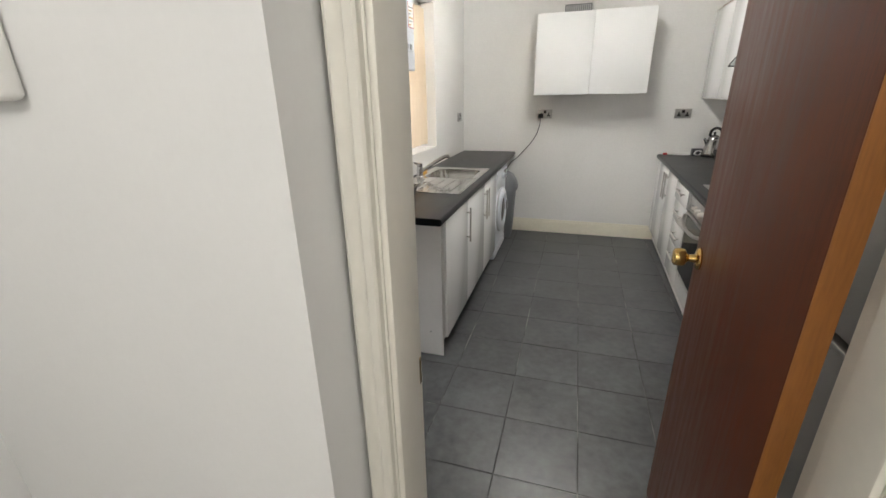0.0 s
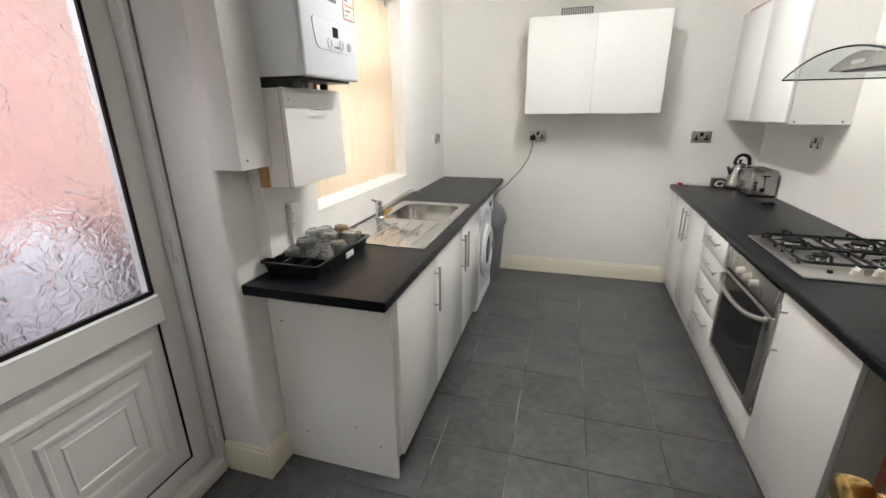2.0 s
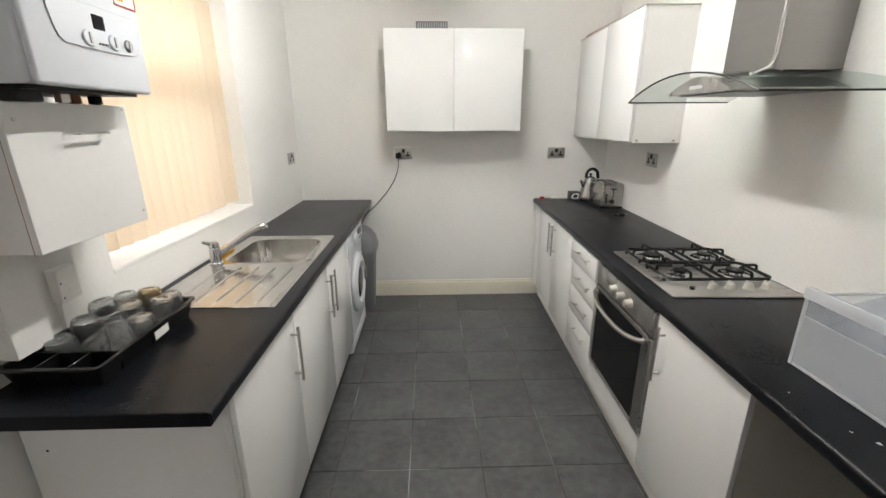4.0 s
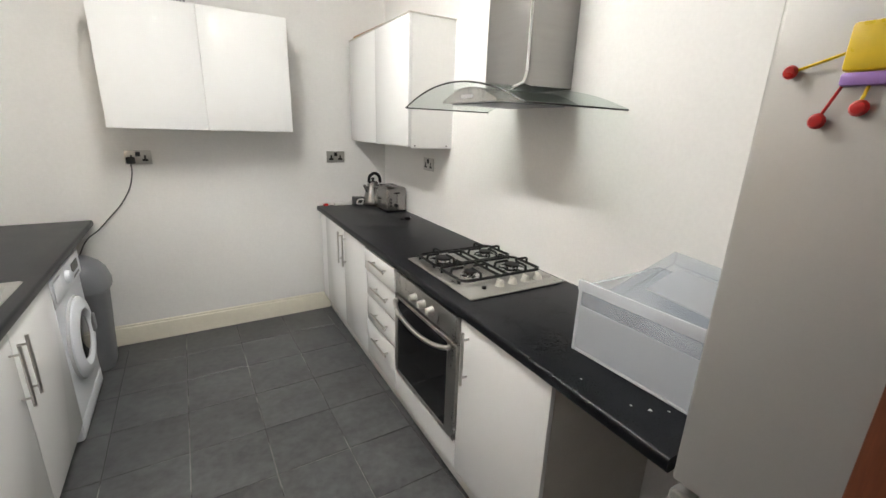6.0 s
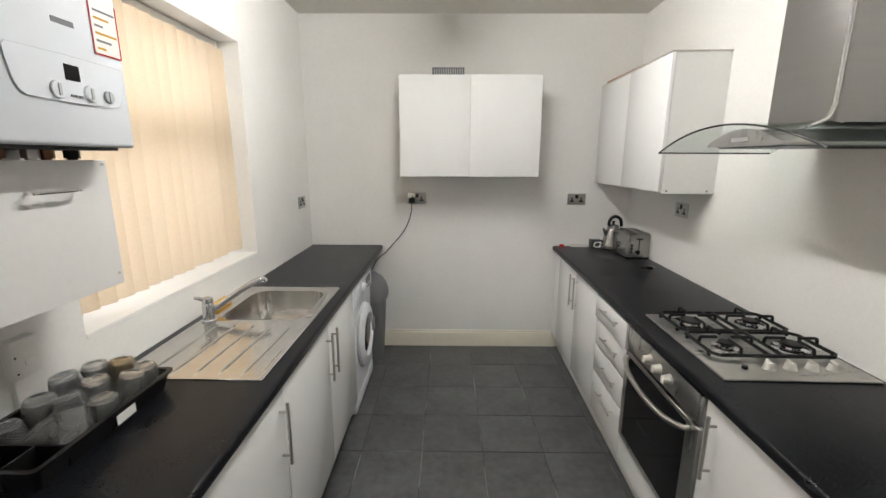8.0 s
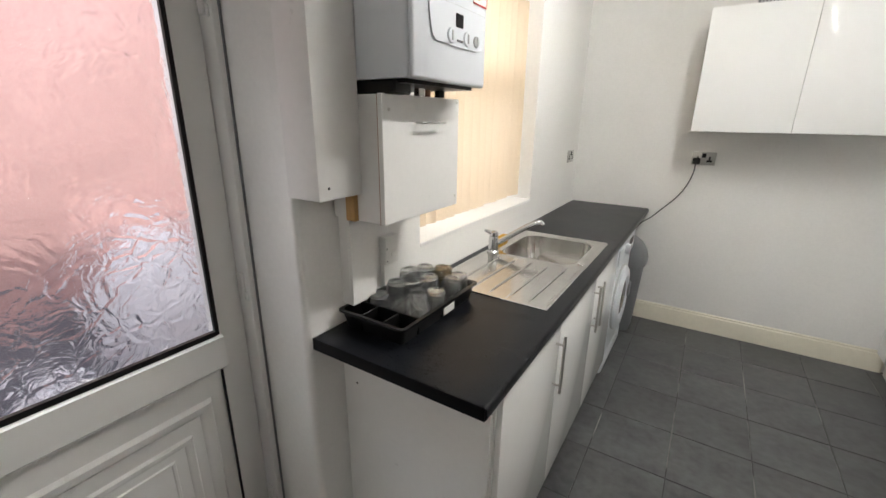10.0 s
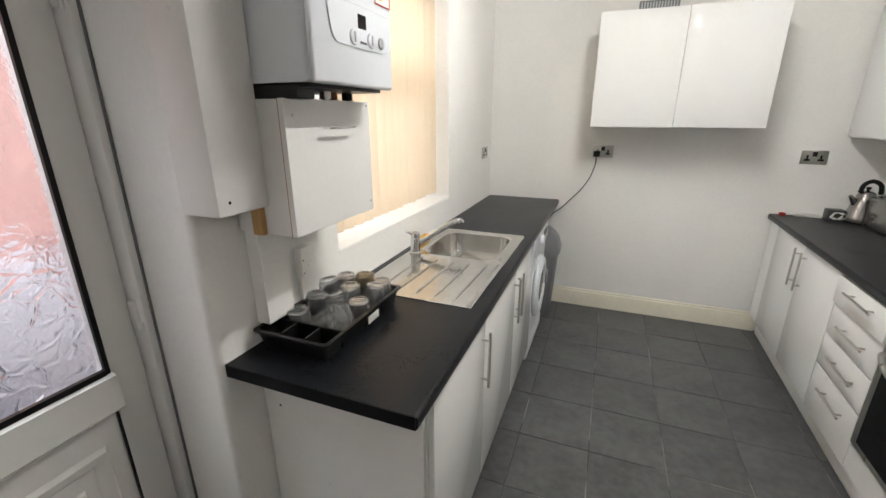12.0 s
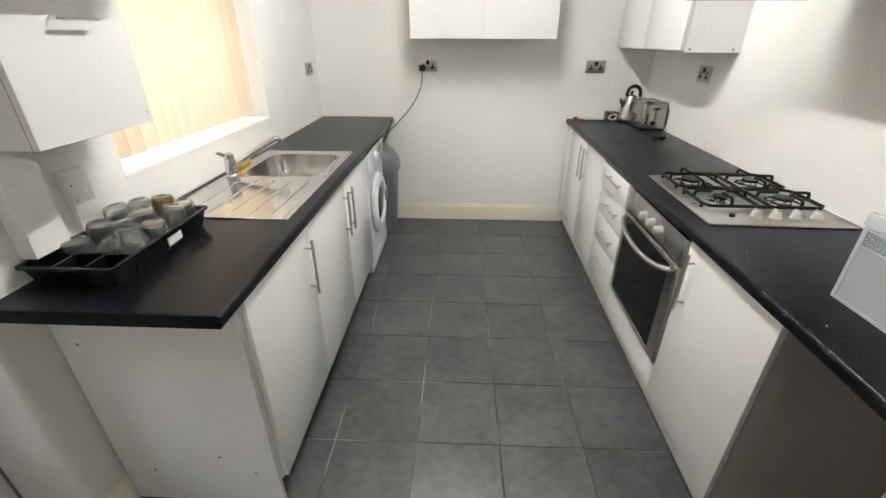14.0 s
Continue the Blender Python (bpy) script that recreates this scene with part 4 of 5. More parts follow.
part("glass", box(OX - 0.002, FR + 0.012, 2.945, 3.450, 0.300, 0.712), M_BLACKGLASS, od, "black oven glass")
part("handle", tube(bmesh.new(), curve_pts([(OX - 0.004, 3.452, 0.705), (OX - 0.022, 3.445, 0.700), (OX - 0.046, 3.34, 0.682), (OX - 0.054, 3.175, 0.674), (OX - 0.046, 3.02, 0.682), (OX - 0.022, 2.93, 0.700), (OX - 0.004, 2.922, 0.705)], 6), 0.011, 12), M_NICKEL, od, "bowed steel handle")

# ---- hob ----
hb = askew(thing("gas_hob", (1.48, 3.17, WT), "stainless steel four-burner gas hob with black grates", "hob"))
part("plate", box(1.226, 1.735, 2.878, 3.468, WT, WT + 0.009, 0.006, 3), M_STEELH, hb)
HT = WT + 0.009
for bx_, by_, br in ((1.365, 3.345, 0.046), (1.625, 3.352, 0.036), (1.377, 3.118, 0.030), (1.62, 3.118, 0.040)):
    b = part("burner", lathe(bmesh.new(), [(br * 1.62, 0), (br * 1.55, 0.004), (br * 1.15, 0.005), (br * 0.90, 0.007), (br * 0.85, 0.014), (0, 0.014)], (bx_, by_, HT), "z", 28), M_TAP, hb, "aluminium burner ring")
    part("burner_cap", lathe(bmesh.new(), [(br * 0.88, 0.014), (br * 0.92, 0.017), (br * 0.88, 0.024), (0, 0.026)], (bx_, by_, HT), "z", 28), M_IRON, b, "black enamel cap")
    part("igniter", lathe(bmesh.new(), [(0.003, 0), (0.003, 0.018), (0, 0.018)], (bx_ + br * 1.15, by_ + 0.01, HT), "z", 8), M_WPLAST, b)


def grate(y0, y1, yc):
    g = bmesh.new()
    x0, x1, r, z = 1.275, 1.715, 0.0068, HT + 0.016
    c = 0.02
    tube(g, [(x0 + c, y0, z), (x1 - c, y0, z), (x1, y0 + c, z), (x1, y1 - c, z), (x1 - c, y1, z), (x0 + c, y1, z), (x0, y1 - c, z), (x0, y0 + c, z), (x0 + c, y0, z)], r, 6)
    for fx in (x0, x1):
        for fy in (y0 + 0.03, y1 - 0.03):
            tube(g, [(fx, fy, HT), (fx, fy, z)], r, 6)
    for cx in (1.368, 1.622):
        for dx, dy in ((-1, 0), (1, 0), (0, 1), (0, -1)):
            ex = cx + dx * 0.095
            ey = (y1 if dy > 0 else y0) if dy else yc
            if dx:
                ex = x0 if (dx < 0 and cx < 1.5) else (x1 if dx > 0 and cx > 1.5 else cx + dx * 0.105)
            ins = (cx + dx * 0.028, yc + dy * 0.028)
            top = z + 0.026
            tube(g, curve_pts([(ex, ey, z), (ex - dx * 0.004, ey - dy * 0.004, top - 0.004), (ex - dx * 0.016, ey - dy * 0.016, top), (ins[0], ins[1], top)], 3), r * 0.9, 6)
    for cx in (1.473, 1.517):
        tube(g, [(cx, y0, z), (cx, y1, z)], r, 6)
    return g


part("grate", grate(3.245, 3.452, 3.348), M_IRON, hb, "black wire pan support")
part("grate", grate(3.018, 3.228, 3.120), M_IRON, hb, "black wire pan support")
for i, kx in enumerate((1.425, 1.495, 1.567, 1.640)):
    k = part("knob", lathe(bmesh.new(), [(0.021, 0), (0.021, 0.003), (0.018, 0.005), (0.016, 0.020), (0.013, 0.023), (0, 0.023)], (kx, 2.955, HT), "z", 20), M_KNOB, hb, "pale satin knob")
    part("grip", box(kx - 0.004, kx + 0.004, 2.938, 2.972, HT + 0.022, HT + 0.030, 0.002, 1), M_KNOB, k)
part("ignition_button", lathe(bmesh.new(), [(0.010, 0), (0.010, 0.010), (0, 0.011)], (1.340, 2.952, HT), "z", 14), M_BLACK, hb, "black ignition button")

# ---- cooker hood ----
hd = askew(thing("cooker_hood", (1.6, 3.14, 1.65), "chimney cooker hood with curved glass canopy", "cooker hood"))
HC, HW = 3.145, 0.445


def arc(y):
    return 1.648 + 0.088 * (1 - ((y - HC) / HW) ** 2)


bm = bmesh.new()
rows = []
NA = 28
for k in range(NA + 1):
    y = HC - HW + 2 * HW * k / NA
    z = arc(y)
    rows.append([bm.verts.new(q) for q in ((1.266, y, z), (XR - 0.001, y, z), (XR - 0.001, y, z + 0.006), (1.266, y, z + 0.006))])
for a, b in zip(rows, rows[1:]):
    for k in range(4):
        bm.faces.new((a[k], a[(k + 1) % 4], b[(k + 1) % 4], b[k]))
bm.faces.new(rows[0]), bm.faces.new(rows[-1][::-1])
gl = part("canopy", bm, M_HOODGLASS, hd, "curved green-tinted glass canopy")
bm = bmesh.new()
tube(bm, [(1.2645, HC - HW + 2 * HW * k / NA, arc(HC - HW + 2 * HW * k / NA) + 0.003) for k in range(NA + 1)], 0.0034, 6)
tube(bm, [(1.2645, HC - HW, arc(HC - HW) + 0.003), (XR - 0.002, HC - HW, arc(HC - HW) + 0.003)], 0.0034, 6)
tube(bm, [(1.2645, HC + HW, arc(HC + HW) + 0.003), (XR - 0.002, HC + HW, arc(HC + HW) + 0.003)], 0.0034, 6)
part("glass_edge", bm, M_IRON, gl, "dark polished glass edge")
part("chimney", box(1.512, XR - 0.001, 2.998, 3.288, 1.738, ZC - 0.001, 0.014, 4, lambda a, b: a.x < 1.52 and b.x < 1.52), M_STEEL, hd, "brushed steel chimney")
part("corner_strip", tube(bmesh.new(), curve_pts([(1.512, 2.999, ZC - 0.002), (1.512, 2.999, 2.2), (1.512, 2.999, 1.83), (1.508, 2.997, 1.785), (1.490, 2.990, 1.752), (1.455, 2.980, 1.735), (1.415, 2.968, 1.722)], 6), 0.0065, 10), M_CHROME, hd, "bright chrome corner strip")
bm = bmesh.new()
lo = [(HC - 0.20, 1.668), (HC + 0.20, 1.668)] + [(HC + 0.20 - 0.40 * k / 12, min(arc(HC + 0.20 - 0.40 * k / 12) - 0.003, 1.672 + 0.055 * math.sin(math.pi * (k + 0.3) / 12.6))) for k in range(13)]
prism(bm, lo, "x", 1.335, XR - 0.002)
part("motor_housing", bm, M_STEELH, hd, "steel motor housing")
part("filter", box(1.37, 1.70, HC - 0.18, HC + 0.18, 1.663, 1.6685), M_GREYPL, hd)
part("switch_strip", box(1.331, 1.335, HC - 0.045, HC + 0.045, 1.682, 1.698, 0.001, 1), M_CHROME, hd)
for q in (3.02, 3.265):
    part("screw", lathe(bmesh.new(), [(0.006, 0), (0.005, 0.003), (0, 0.003)], (1.56 if q > 3.1 else 1.535, q - 0.03 if q < 3.1 else q + 0.03, arc(q) + 0.005), "z", 10), M_NICKEL, hd)

# ---- sink ----
sk = thing("sink", (-0.6, 3.36, WT), "stainless steel single-bowl sink with drainer", "sink")
SXA, SXB, SYA, SYB = -0.845, -0.345, 2.862, 3.872
BX0, BX1, BY0, BY1, BR = -0.785, -0.405, 3.390, 3.815, 0.075


def rrect(x0, x1, y0, y1, r, z, n=6):
    out = []
    for cx, cy, a0 in ((x1 - r, y1 - r, 0), (x0 + r, y1 - r, 90), (x0 + r, y0 + r, 180), (x1 - r, y0 + r, 270)):
        for k in range(n + 1):
            a = radians(a0 + 90 * k / n)
            out.append((cx + r * math.cos(a), cy + r * math.sin(a), z))
    return out


def loft(bm, loops, cap_first=False, cap_last=False):
    rings = [[bm.verts.new(q) for q in lp] for lp in loops]
    n = len(rings[0])
    for a, b in zip(rings, rings[1:]):
        for k in range(n):
            bm.faces.new((a[k], a[(k + 1) % n], b[(k + 1) % n], b[k]))
    if cap_first:
        bm.faces.new(rings[0][::-1])
    if cap_last:
        bm.faces.new(rings[-1])
    return bm


ZS = WT + 0.004
bm = bmesh.new()
# bowl and its flange
loft(bm, [rrect(SXA, SXB, 3.345, SYB, 0.012, WT + 0.0005), rrect(SXA + 0.003, SXB - 0.003, 3.345, SYB - 0.003, 0.012, ZS), rrect(BX0 - 0.012, BX1 + 0.012, BY0 - 0.012, BY1 + 0.012, BR, ZS),
          rrect(BX0, BX1, BY0, BY1, BR, ZS - 0.006), rrect(BX0 + 0.006, BX1 - 0.006, BY0 + 0.006, BY1 - 0.006, BR, WT - 0.10),
          rrect(BX0 + 0.03, BX1 - 0.03, BY0 + 0.03, BY1 - 0.03, BR * 0.8, WT - 0.145), rrect(BX0 + 0.15, BX1 - 0.15, BY0 + 0.15, BY1 - 0.15, 0.03, WT - 0.150)], False, True)
# drainer as a fluted sheet
NX, NY = 170, 14
GROOVES = (-0.742, -0.662, -0.582, -0.502, -0.422)
grid = []
for i in range(NX + 1):
    x = SXA + 0.003 + (SXB - SXA - 0.006) * i / NX
    row = []
    for j in range(NY + 1):
        y = SYA + 0.003 + (3.345 - SYA - 0.003) * j / NY
        inside = 0.05 < (y - SYA) < 0.42
        near = min(abs(x - g - 0.03 * (y - 3.1)) for g in GROOVES)
        dip = 0.006 * max(0.0, 1 - near / 0.005) if inside else 0.0
        bead = 0.0022 * math.exp(-((x - SXA - 0.02) / 0.006) ** 2) + 0.0022 * math.exp(-((x - SXB + 0.014) / 0.006) ** 2)
        row.append(bm.verts.new((x, y, ZS - dip + bead)))
    grid.append(row)
for i in range(NX):
    for j in range(NY):
        bm.faces.new((grid[i][j], grid[i + 1][j], grid[i + 1][j + 1], grid[i][j + 1]))
part("basin", bm, M_SINK, sk)
bm = bmesh.new()
tube(bm, [(SXA + 0.004, 3.345, WT + 0.002), (SXA + 0.004, SYA + 0.004, WT + 0.002), (SXB - 0.004, SYA + 0.004, WT + 0.002), (SXB - 0.004, 3.345, WT + 0.002)], 0.0035, 6)
part("rolled_edge", bm, M_CHROME, sk)
part("waste", lathe(bmesh.new(), [(0.042, 0), (0.040, 0.003), (0.025, 0.001), (0, 0.001)], (-0.595, 3.60, WT - 0.149), "z", 24), M_CHROME, sk, "chrome sink waste")
part("overflow", lathe(bmesh.new(), [(0.018, 0), (0.016, 0.003), (0, 0.003)], (-0.378, 3.43, ZS), "z", 18), M_CHROME, sk)

tp = thing("mixer_tap", (-0.80, 3.365, ZS), "chrome single-lever mixer tap", "tap")
part("body", lathe(bmesh.new(), [(0.030, 0), (0.030, 0.006), (0.025, 0.012), (0.024, 0.075), (0.021, 0.085), (0, 0.088)], (-0.800, 3.365, ZS), "z", 24), M_TAP, tp)
part("spout", tube(bmesh.new(), curve_pts([(-0.793, 3.375, ZS + 0.045), (-0.765, 3.405, ZS + 0.062), (-0.69, 3.475, ZS + 0.115), (-0.645, 3.517, ZS + 0.140), (-0.625, 3.536, ZS + 0.142), (-0.615, 3.545, ZS + 0.132)], 6), [0.0145] * 26 + [0.0135] * 5, 12), M_TAP, tp)
bm = lathe(bmesh.new(), [(0.019, 0), (0.023, 0.004), (0.022, 0.020), (0.014, 0.026), (0, 0.027)], (-0.800, 3.365, ZS + 0.084), "z", 20)
tube(bm, [(-0.806, 3.358, ZS + 0.098), (-0.822, 3.338, ZS + 0.112), (-0.832, 3.326, ZS + 0.118)], [0.010, 0.008, 0.006], 10)
part("lever", bm, M_TAP, tp)
solid("sponge", box(-0.862, -0.822, 3.50, 3.615, ZS, ZS + 0.034, 0.009, 3), M_SPONGE, "worn yellow sponge on the sink ledge", "sponge", at=(-0.845, 3.56, ZS))

# ---- tray of upturned glasses ----
ty = thing("plastic_tray", (-0.74, 2.6, WT), "black plastic compartment tray with a paper label", "tray")
TX0, TX1, TY0, TY1 = -0.872, -0.606, 2.375, 2.835
bm = bmesh.new()
loft(bm, [rrect(TX0 + 0.022, TX1 - 0.022, TY0 + 0.022, TY1 - 0.022, 0.012, WT + 0.001, 3), rrect(TX0 + 0.008, TX1 - 0.008, TY0 + 0.008, TY1 - 0.008, 0.014, WT + 0.056, 3),
          rrect(TX0, TX1, TY0, TY1, 0.016, WT + 0.056, 3), rrect(TX0, TX1, TY0, TY1, 0.016, WT + 0.063, 3), rrect(TX0 + 0.012, TX1 - 0.012, TY0 + 0.012, TY1 - 0.012, 0.012, WT + 0.063, 3),
          rrect(TX0 + 0.026, TX1 - 0.026, TY0 + 0.026, TY1 - 0.026, 0.010, WT + 0.005, 3)], True, True)
part("shell", bm, M_BLACK, ty)
part("divider", box(TX0 + 0.014, TX1 - 0.014, 2.468, 2.474, WT + 0.004, WT + 0.060, 0.002, 1), M_BLACK, ty)
for dx in (-0.782, -0.697):
    part("divider", box(dx - 0.003, dx + 0.003, TY0 + 0.014, 2.468, WT + 0.004, WT + 0.060, 0.002, 1), M_BLACK, ty)
part("label", box(-0.6120, -0.6095, 2.60, 2.665, WT + 0.020, WT + 0.045), M_WPLAST, ty, "small white paper label")
SPEC = [(-0.818, 2.516, 0.040, 0.035, 0.066, 0), (-0.742, 2.528, 0.043, 0.036, 0.080, 48), (-0.664, 2.526, 0.043, 0.036, 0.084, 38),
        (-0.812, 2.606, 0.041, 0.035, 0.082, 0), (-0.730, 2.612, 0.040, 0.034, 0.076, -14), (-0.658, 2.622, 0.040, 0.034, 0.078, 0),
        (-0.812, 2.696, 0.041, 0.035, 0.088, 8), (-0.734, 2.692, 0.039, 0.034, 0.090, 0), (-0.662, 2.708, 0.038, 0.033, 0.082, 12),
        (-0.812, 2.782, 0.039, 0.034, 0.086, 0), (-0.732, 2.776, 0.039, 0.034, 0.088, -8), (-0.664, 2.786, 0.036, 0.031, 0.084, 0)]
for i, (gx, gy, r0, r1, h, tilt) in enumerate(SPEC):
    at = (gx, gy, WT + 0.006 + (0.012 if tilt else 0))
    h *= 1.1
    g = bmesh.new()
    n = 9 if i % 3 else 18
    prof = [(r0, 0), (r0 * 1.03, h * 0.12), (r0 * 1.05, h * 0.45), (r1 * 1.10, h * 0.72), (r1 * 1.0, h * 0.90), (r1 * 0.86, h), (r1 * 0.55, h * 1.01), (r1 * 0.45, h * 0.97), (0, h * 0.965),
            (0, h * 0.90), (r1 * 0.88, h * 0.87), (r0 - 0.0028, 0.004), (r0 - 0.0022, 0.0), (r0, 0)]
    rot = Matrix.Rotation(radians(tilt), 4, Vector((math.cos(i * 1.9), math.sin(i * 1.9), 0)))
    lathe(g, prof, at, rot, n)
    bmesh.ops.remove_doubles(g, verts=g.verts[:], dist=1e-5)
    solid("drinking_glass", g, M_TUMBLER if i != 10 else M_SMOKE, "clear upturned drinking glass in the black tray" if i != 10 else "smoky upturned drinking glass in the black tray", "glass", "upturned glasses", at=at)

# ---- small things in the corner ----
tt = thing("toaster", (1.66, 4.73, WT), "brushed steel two-slot toaster with black ends", "toaster")
askew(tt)
TA, TB, TY = 1.574, 1.748, 4.600
part("shell", box(TA, TB, TY, TY + 0.265, WT + 0.016, WT + 0.196, 0.026, 4, lambda a, b: (a.z > 1.0 and b.z > 1.0) or abs(a.z - b.z) > 0.1), M_TOAST, tt)
part("base", box(TA + 0.004, TB - 0.004, TY + 0.003, TY + 0.262, WT, WT + 0.020, 0.004, 1), M_BLACK, tt, "black plastic base")
for sx in (1.628, 1.690):
    part("slot", box(sx - 0.014, sx + 0.014, TY + 0.045, TY + 0.225, WT + 0.1945, WT + 0.1965), M_BLACK, tt, "dark toast slot")
part("lever_slot", box(1.659, 1.664, TY - 0.0015, TY + 0.001, WT + 0.075, WT + 0.155), M_BLACK, tt)
part("lever", box(1.640, 1.684, TY - 0.014, TY - 0.001, WT + 0.148, WT + 0.158, 0.003, 1), M_BLACK, tt, "black lever")
part("dial", lathe(bmesh.new(), [(0.017, 0), (0.016, 0.010), (0, 0.011)], (1.655, TY, WT + 0.055), "-y", 16), M_BLACK, tt)
for i in range(3):
    part("button", box(1.603, 1.618, TY - 0.003, TY + 0.001, WT + 0.045 + i * 0.025, WT + 0.063 + i * 0.025, 0.001, 1), M_BLACK, tt)
kt = thing("kettle", (1.615, 4.985, WT), "polished steel pyramid kettle with black handle", "kettle")
askew(kt)
KX, KY = 1.600, 4.965
part("body", lathe(bmesh.new(), [(0, 0.010), (0.082, 0.010), (0.084, 0.02), (0.080, 0.05), (0.060, 0.13), (0.044, 0.185), (0.038, 0.196), (0.020, 0.206), (0, 0.208)], (KX, KY, WT), "z", 32), M_TOAST, kt)
part("base", lathe(bmesh.new(), [(0, 0), (0.080, 0), (0.082, 0.010), (0, 0.010)], (KX, KY, WT), "z", 28), M_BLACK, kt)
part("lid_knob", lathe(bmesh.new(), [(0.008, 0), (0.008, 0.01), (0.014, 0.016), (0.012, 0.026), (0, 0.028)], (KX, KY, WT + 0.205), "z", 16), M_BLACK, kt)
part("handle", tube(bmesh.new(), curve_pts([(KX - 0.040, KY - 0.01, WT + 0.195), (KX - 0.030, KY - 0.01, WT + 0.245), (KX + 0.01, KY - 0.01, WT + 0.268), (KX + 0.05, KY - 0.01, WT + 0.245), (KX + 0.062, KY - 0.01, WT + 0.19)], 6), 0.013, 12), M_BLACK, kt, "black looped handle")
part("spout", tube(bmesh.new(), [(KX - 0.050, KY - 0.01, WT + 0.125), (KX - 0.078, KY - 0.012, WT + 0.165), (KX - 0.085, KY - 0.012, WT + 0.172)], [0.020, 0.011, 0.010], 12), M_TOAST, kt)
cb = thing("cable_box", (1.49, 5.0, WT), "small dark grey box with a coiled white cable", "box")
part("box", box(1.445, 1.535, 4.985, 5.06, WT, WT + 0.068, 0.004, 2), M_GREYDK, cb)
bm = bmesh.new()
tube(bm, [(1.49 + 0.032 * math.cos(a * 0.7) + 0.006 * math.sin(a * 2.1), 4.978 - 0.006 * math.sin(a * 0.31), WT + 0.032 + 0.022 * math.sin(a * 0.7 + 0.4 * math.sin(a * 0.2))) for a in range(40)], 0.0026, 6)
part("cable", bm, M_WPLAST, cb, "coiled white cable")
ad_ = thing("power_adaptor", (1.32, 5.04, WT), "slim white plastic adaptor with a red end", "adaptor")
part("body", box(1.285, 1.435, 5.025, 5.060, WT, WT + 0.022, 0.005, 2), M_WPLAST, ad_)
part("lead", tube(bmesh.new(), curve_pts([(1.285, 5.045, WT + 0.012), (1.262, 5.045, WT + 0.012), (1.235, 5.045, WT + 0.010)], 4), 0.006, 8), M_WPLAST, ad_)
part("tip", box(1.198, 1.236, 5.035, 5.056, WT, WT + 0.020, 0.004, 2), M_RED, ad_, "red tip")
bp_ = thing("black_plug", (1.61, 4.32, WT), "small black plug lying on the worktop", "plug")
part("body", box(1.585, 1.62, 4.30, 4.34, WT, WT + 0.022, 0.006, 2), M_BLACK, bp_)
for q in (4.308, 4.328):
    part("pin", box(1.62, 1.638, q - 0.003, q + 0.004, WT + 0.012, WT + 0.016), M_CHROME, bp_)
part("lead", tube(bmesh.new(), curve_pts([(1.586, 4.32, WT + 0.010), (1.565, 4.325, WT + 0.006), (1.56, 4.35, WT + 0.005), (1.59, 4.37, WT + 0.005)], 4), 0.004, 6), M_BLACK, bp_)

# ---- clear freezer drawer on the worktop ----
fd = thing("storage_drawer", (1.42, 2.25, WT), "clear frosted plastic freezer drawer on the worktop", "freezer drawer")
FX0, FX1, FY0, FY1 = 1.245, 1.640, 2.03, 2.442
part("front", box(FX0, FX0 + 0.006, FY0, FY1, WT + 0.001, WT + 0.150, 0.002, 1), M_FROST, fd, "frosted front panel")
part("front_band", box(FX0, FX0 + 0.006, FY0, FY1, WT + 0.150, WT + 0.232, 0.001, 1), M_CLEARER, fd, "clear upper band")
part("side", box(FX0 + 0.006, FX1, FY1 - 0.005, FY1, WT + 0.004, WT + 0.205, 0.001, 1), M_CLEARER, fd)
part("side", box(FX0 + 0.006, FX1, FY0, FY0 + 0.005, WT + 0.004, WT + 0.205, 0.001, 1), M_CLEARER, fd)
part("back", box(FX1, FX1 + 0.005, FY0, FY1, WT + 0.004, WT + 0.205, 0.001, 1), M_CLEARER, fd)
part("base", box(FX0 + 0.006, FX1, FY0 + 0.005, FY1 - 0.005, WT + 0.001, WT + 0.006), M_FROST, fd)
part("rim", box(FX0 - 0.012, FX0, FY0, FY1, WT + 0.200, WT + 0.234, 0.005, 2), M_PLASTIC_EDGE, fd, "thick rounded front rim")
for a in ((FX0 - 0.004, FX0, FY1 - 0.012, FY1, WT + 0.001, WT + 0.200), (FX0 - 0.004, FX0, FY0, FY0 + 0.012, WT + 0.001, WT + 0.200), (FX0 - 0.004, FX0, FY0 + 0.012, FY1 - 0.012, WT + 0.001, WT + 0.010),
          (FX0 + 0.006, FX1, FY1 - 0.007, FY1 + 0.003, WT + 0.205, WT + 0.211), (FX0 + 0.006, FX1, FY0 - 0.003, FY0 + 0.007, WT + 0.205, WT + 0.211), (FX1 - 0.002, FX1 + 0.008, FY0, FY1, WT + 0.205, WT + 0.211)):
    part("edge_bead", box(*a, 0.0015, 1), M_PLASTIC_EDGE, fd)
fs = thing("freezer_shelf", (1.55, 2.25, 1.05), "loose clear plastic freezer tray leaning in the drawer", "freezer tray")
bm = bmesh.new()
bx(bm, -0.20, 0.20, -0.17, 0.17, 0, 0.005, 0.001, 1)
for a in ((-0.20, 0.20, -0.17, -0.165, 0.005, 0.05), (-0.20, 0.20, 0.165, 0.17, 0.005, 0.05), (-0.20, -0.195, -0.165, 0.165, 0.005, 0.05), (0.195, 0.20, -0.165, 0.165, 0.005, 0.05)):
    bx(bm, *a)
bm.transform(Matrix.Translation((1.475, 2.235, 1.075)) @ Matrix.Rotation(radians(-14), 4, "Y") @ Matrix.Rotation(radians(6), 4, "X"))
part("shell", bm, M_CLEARER, fs)
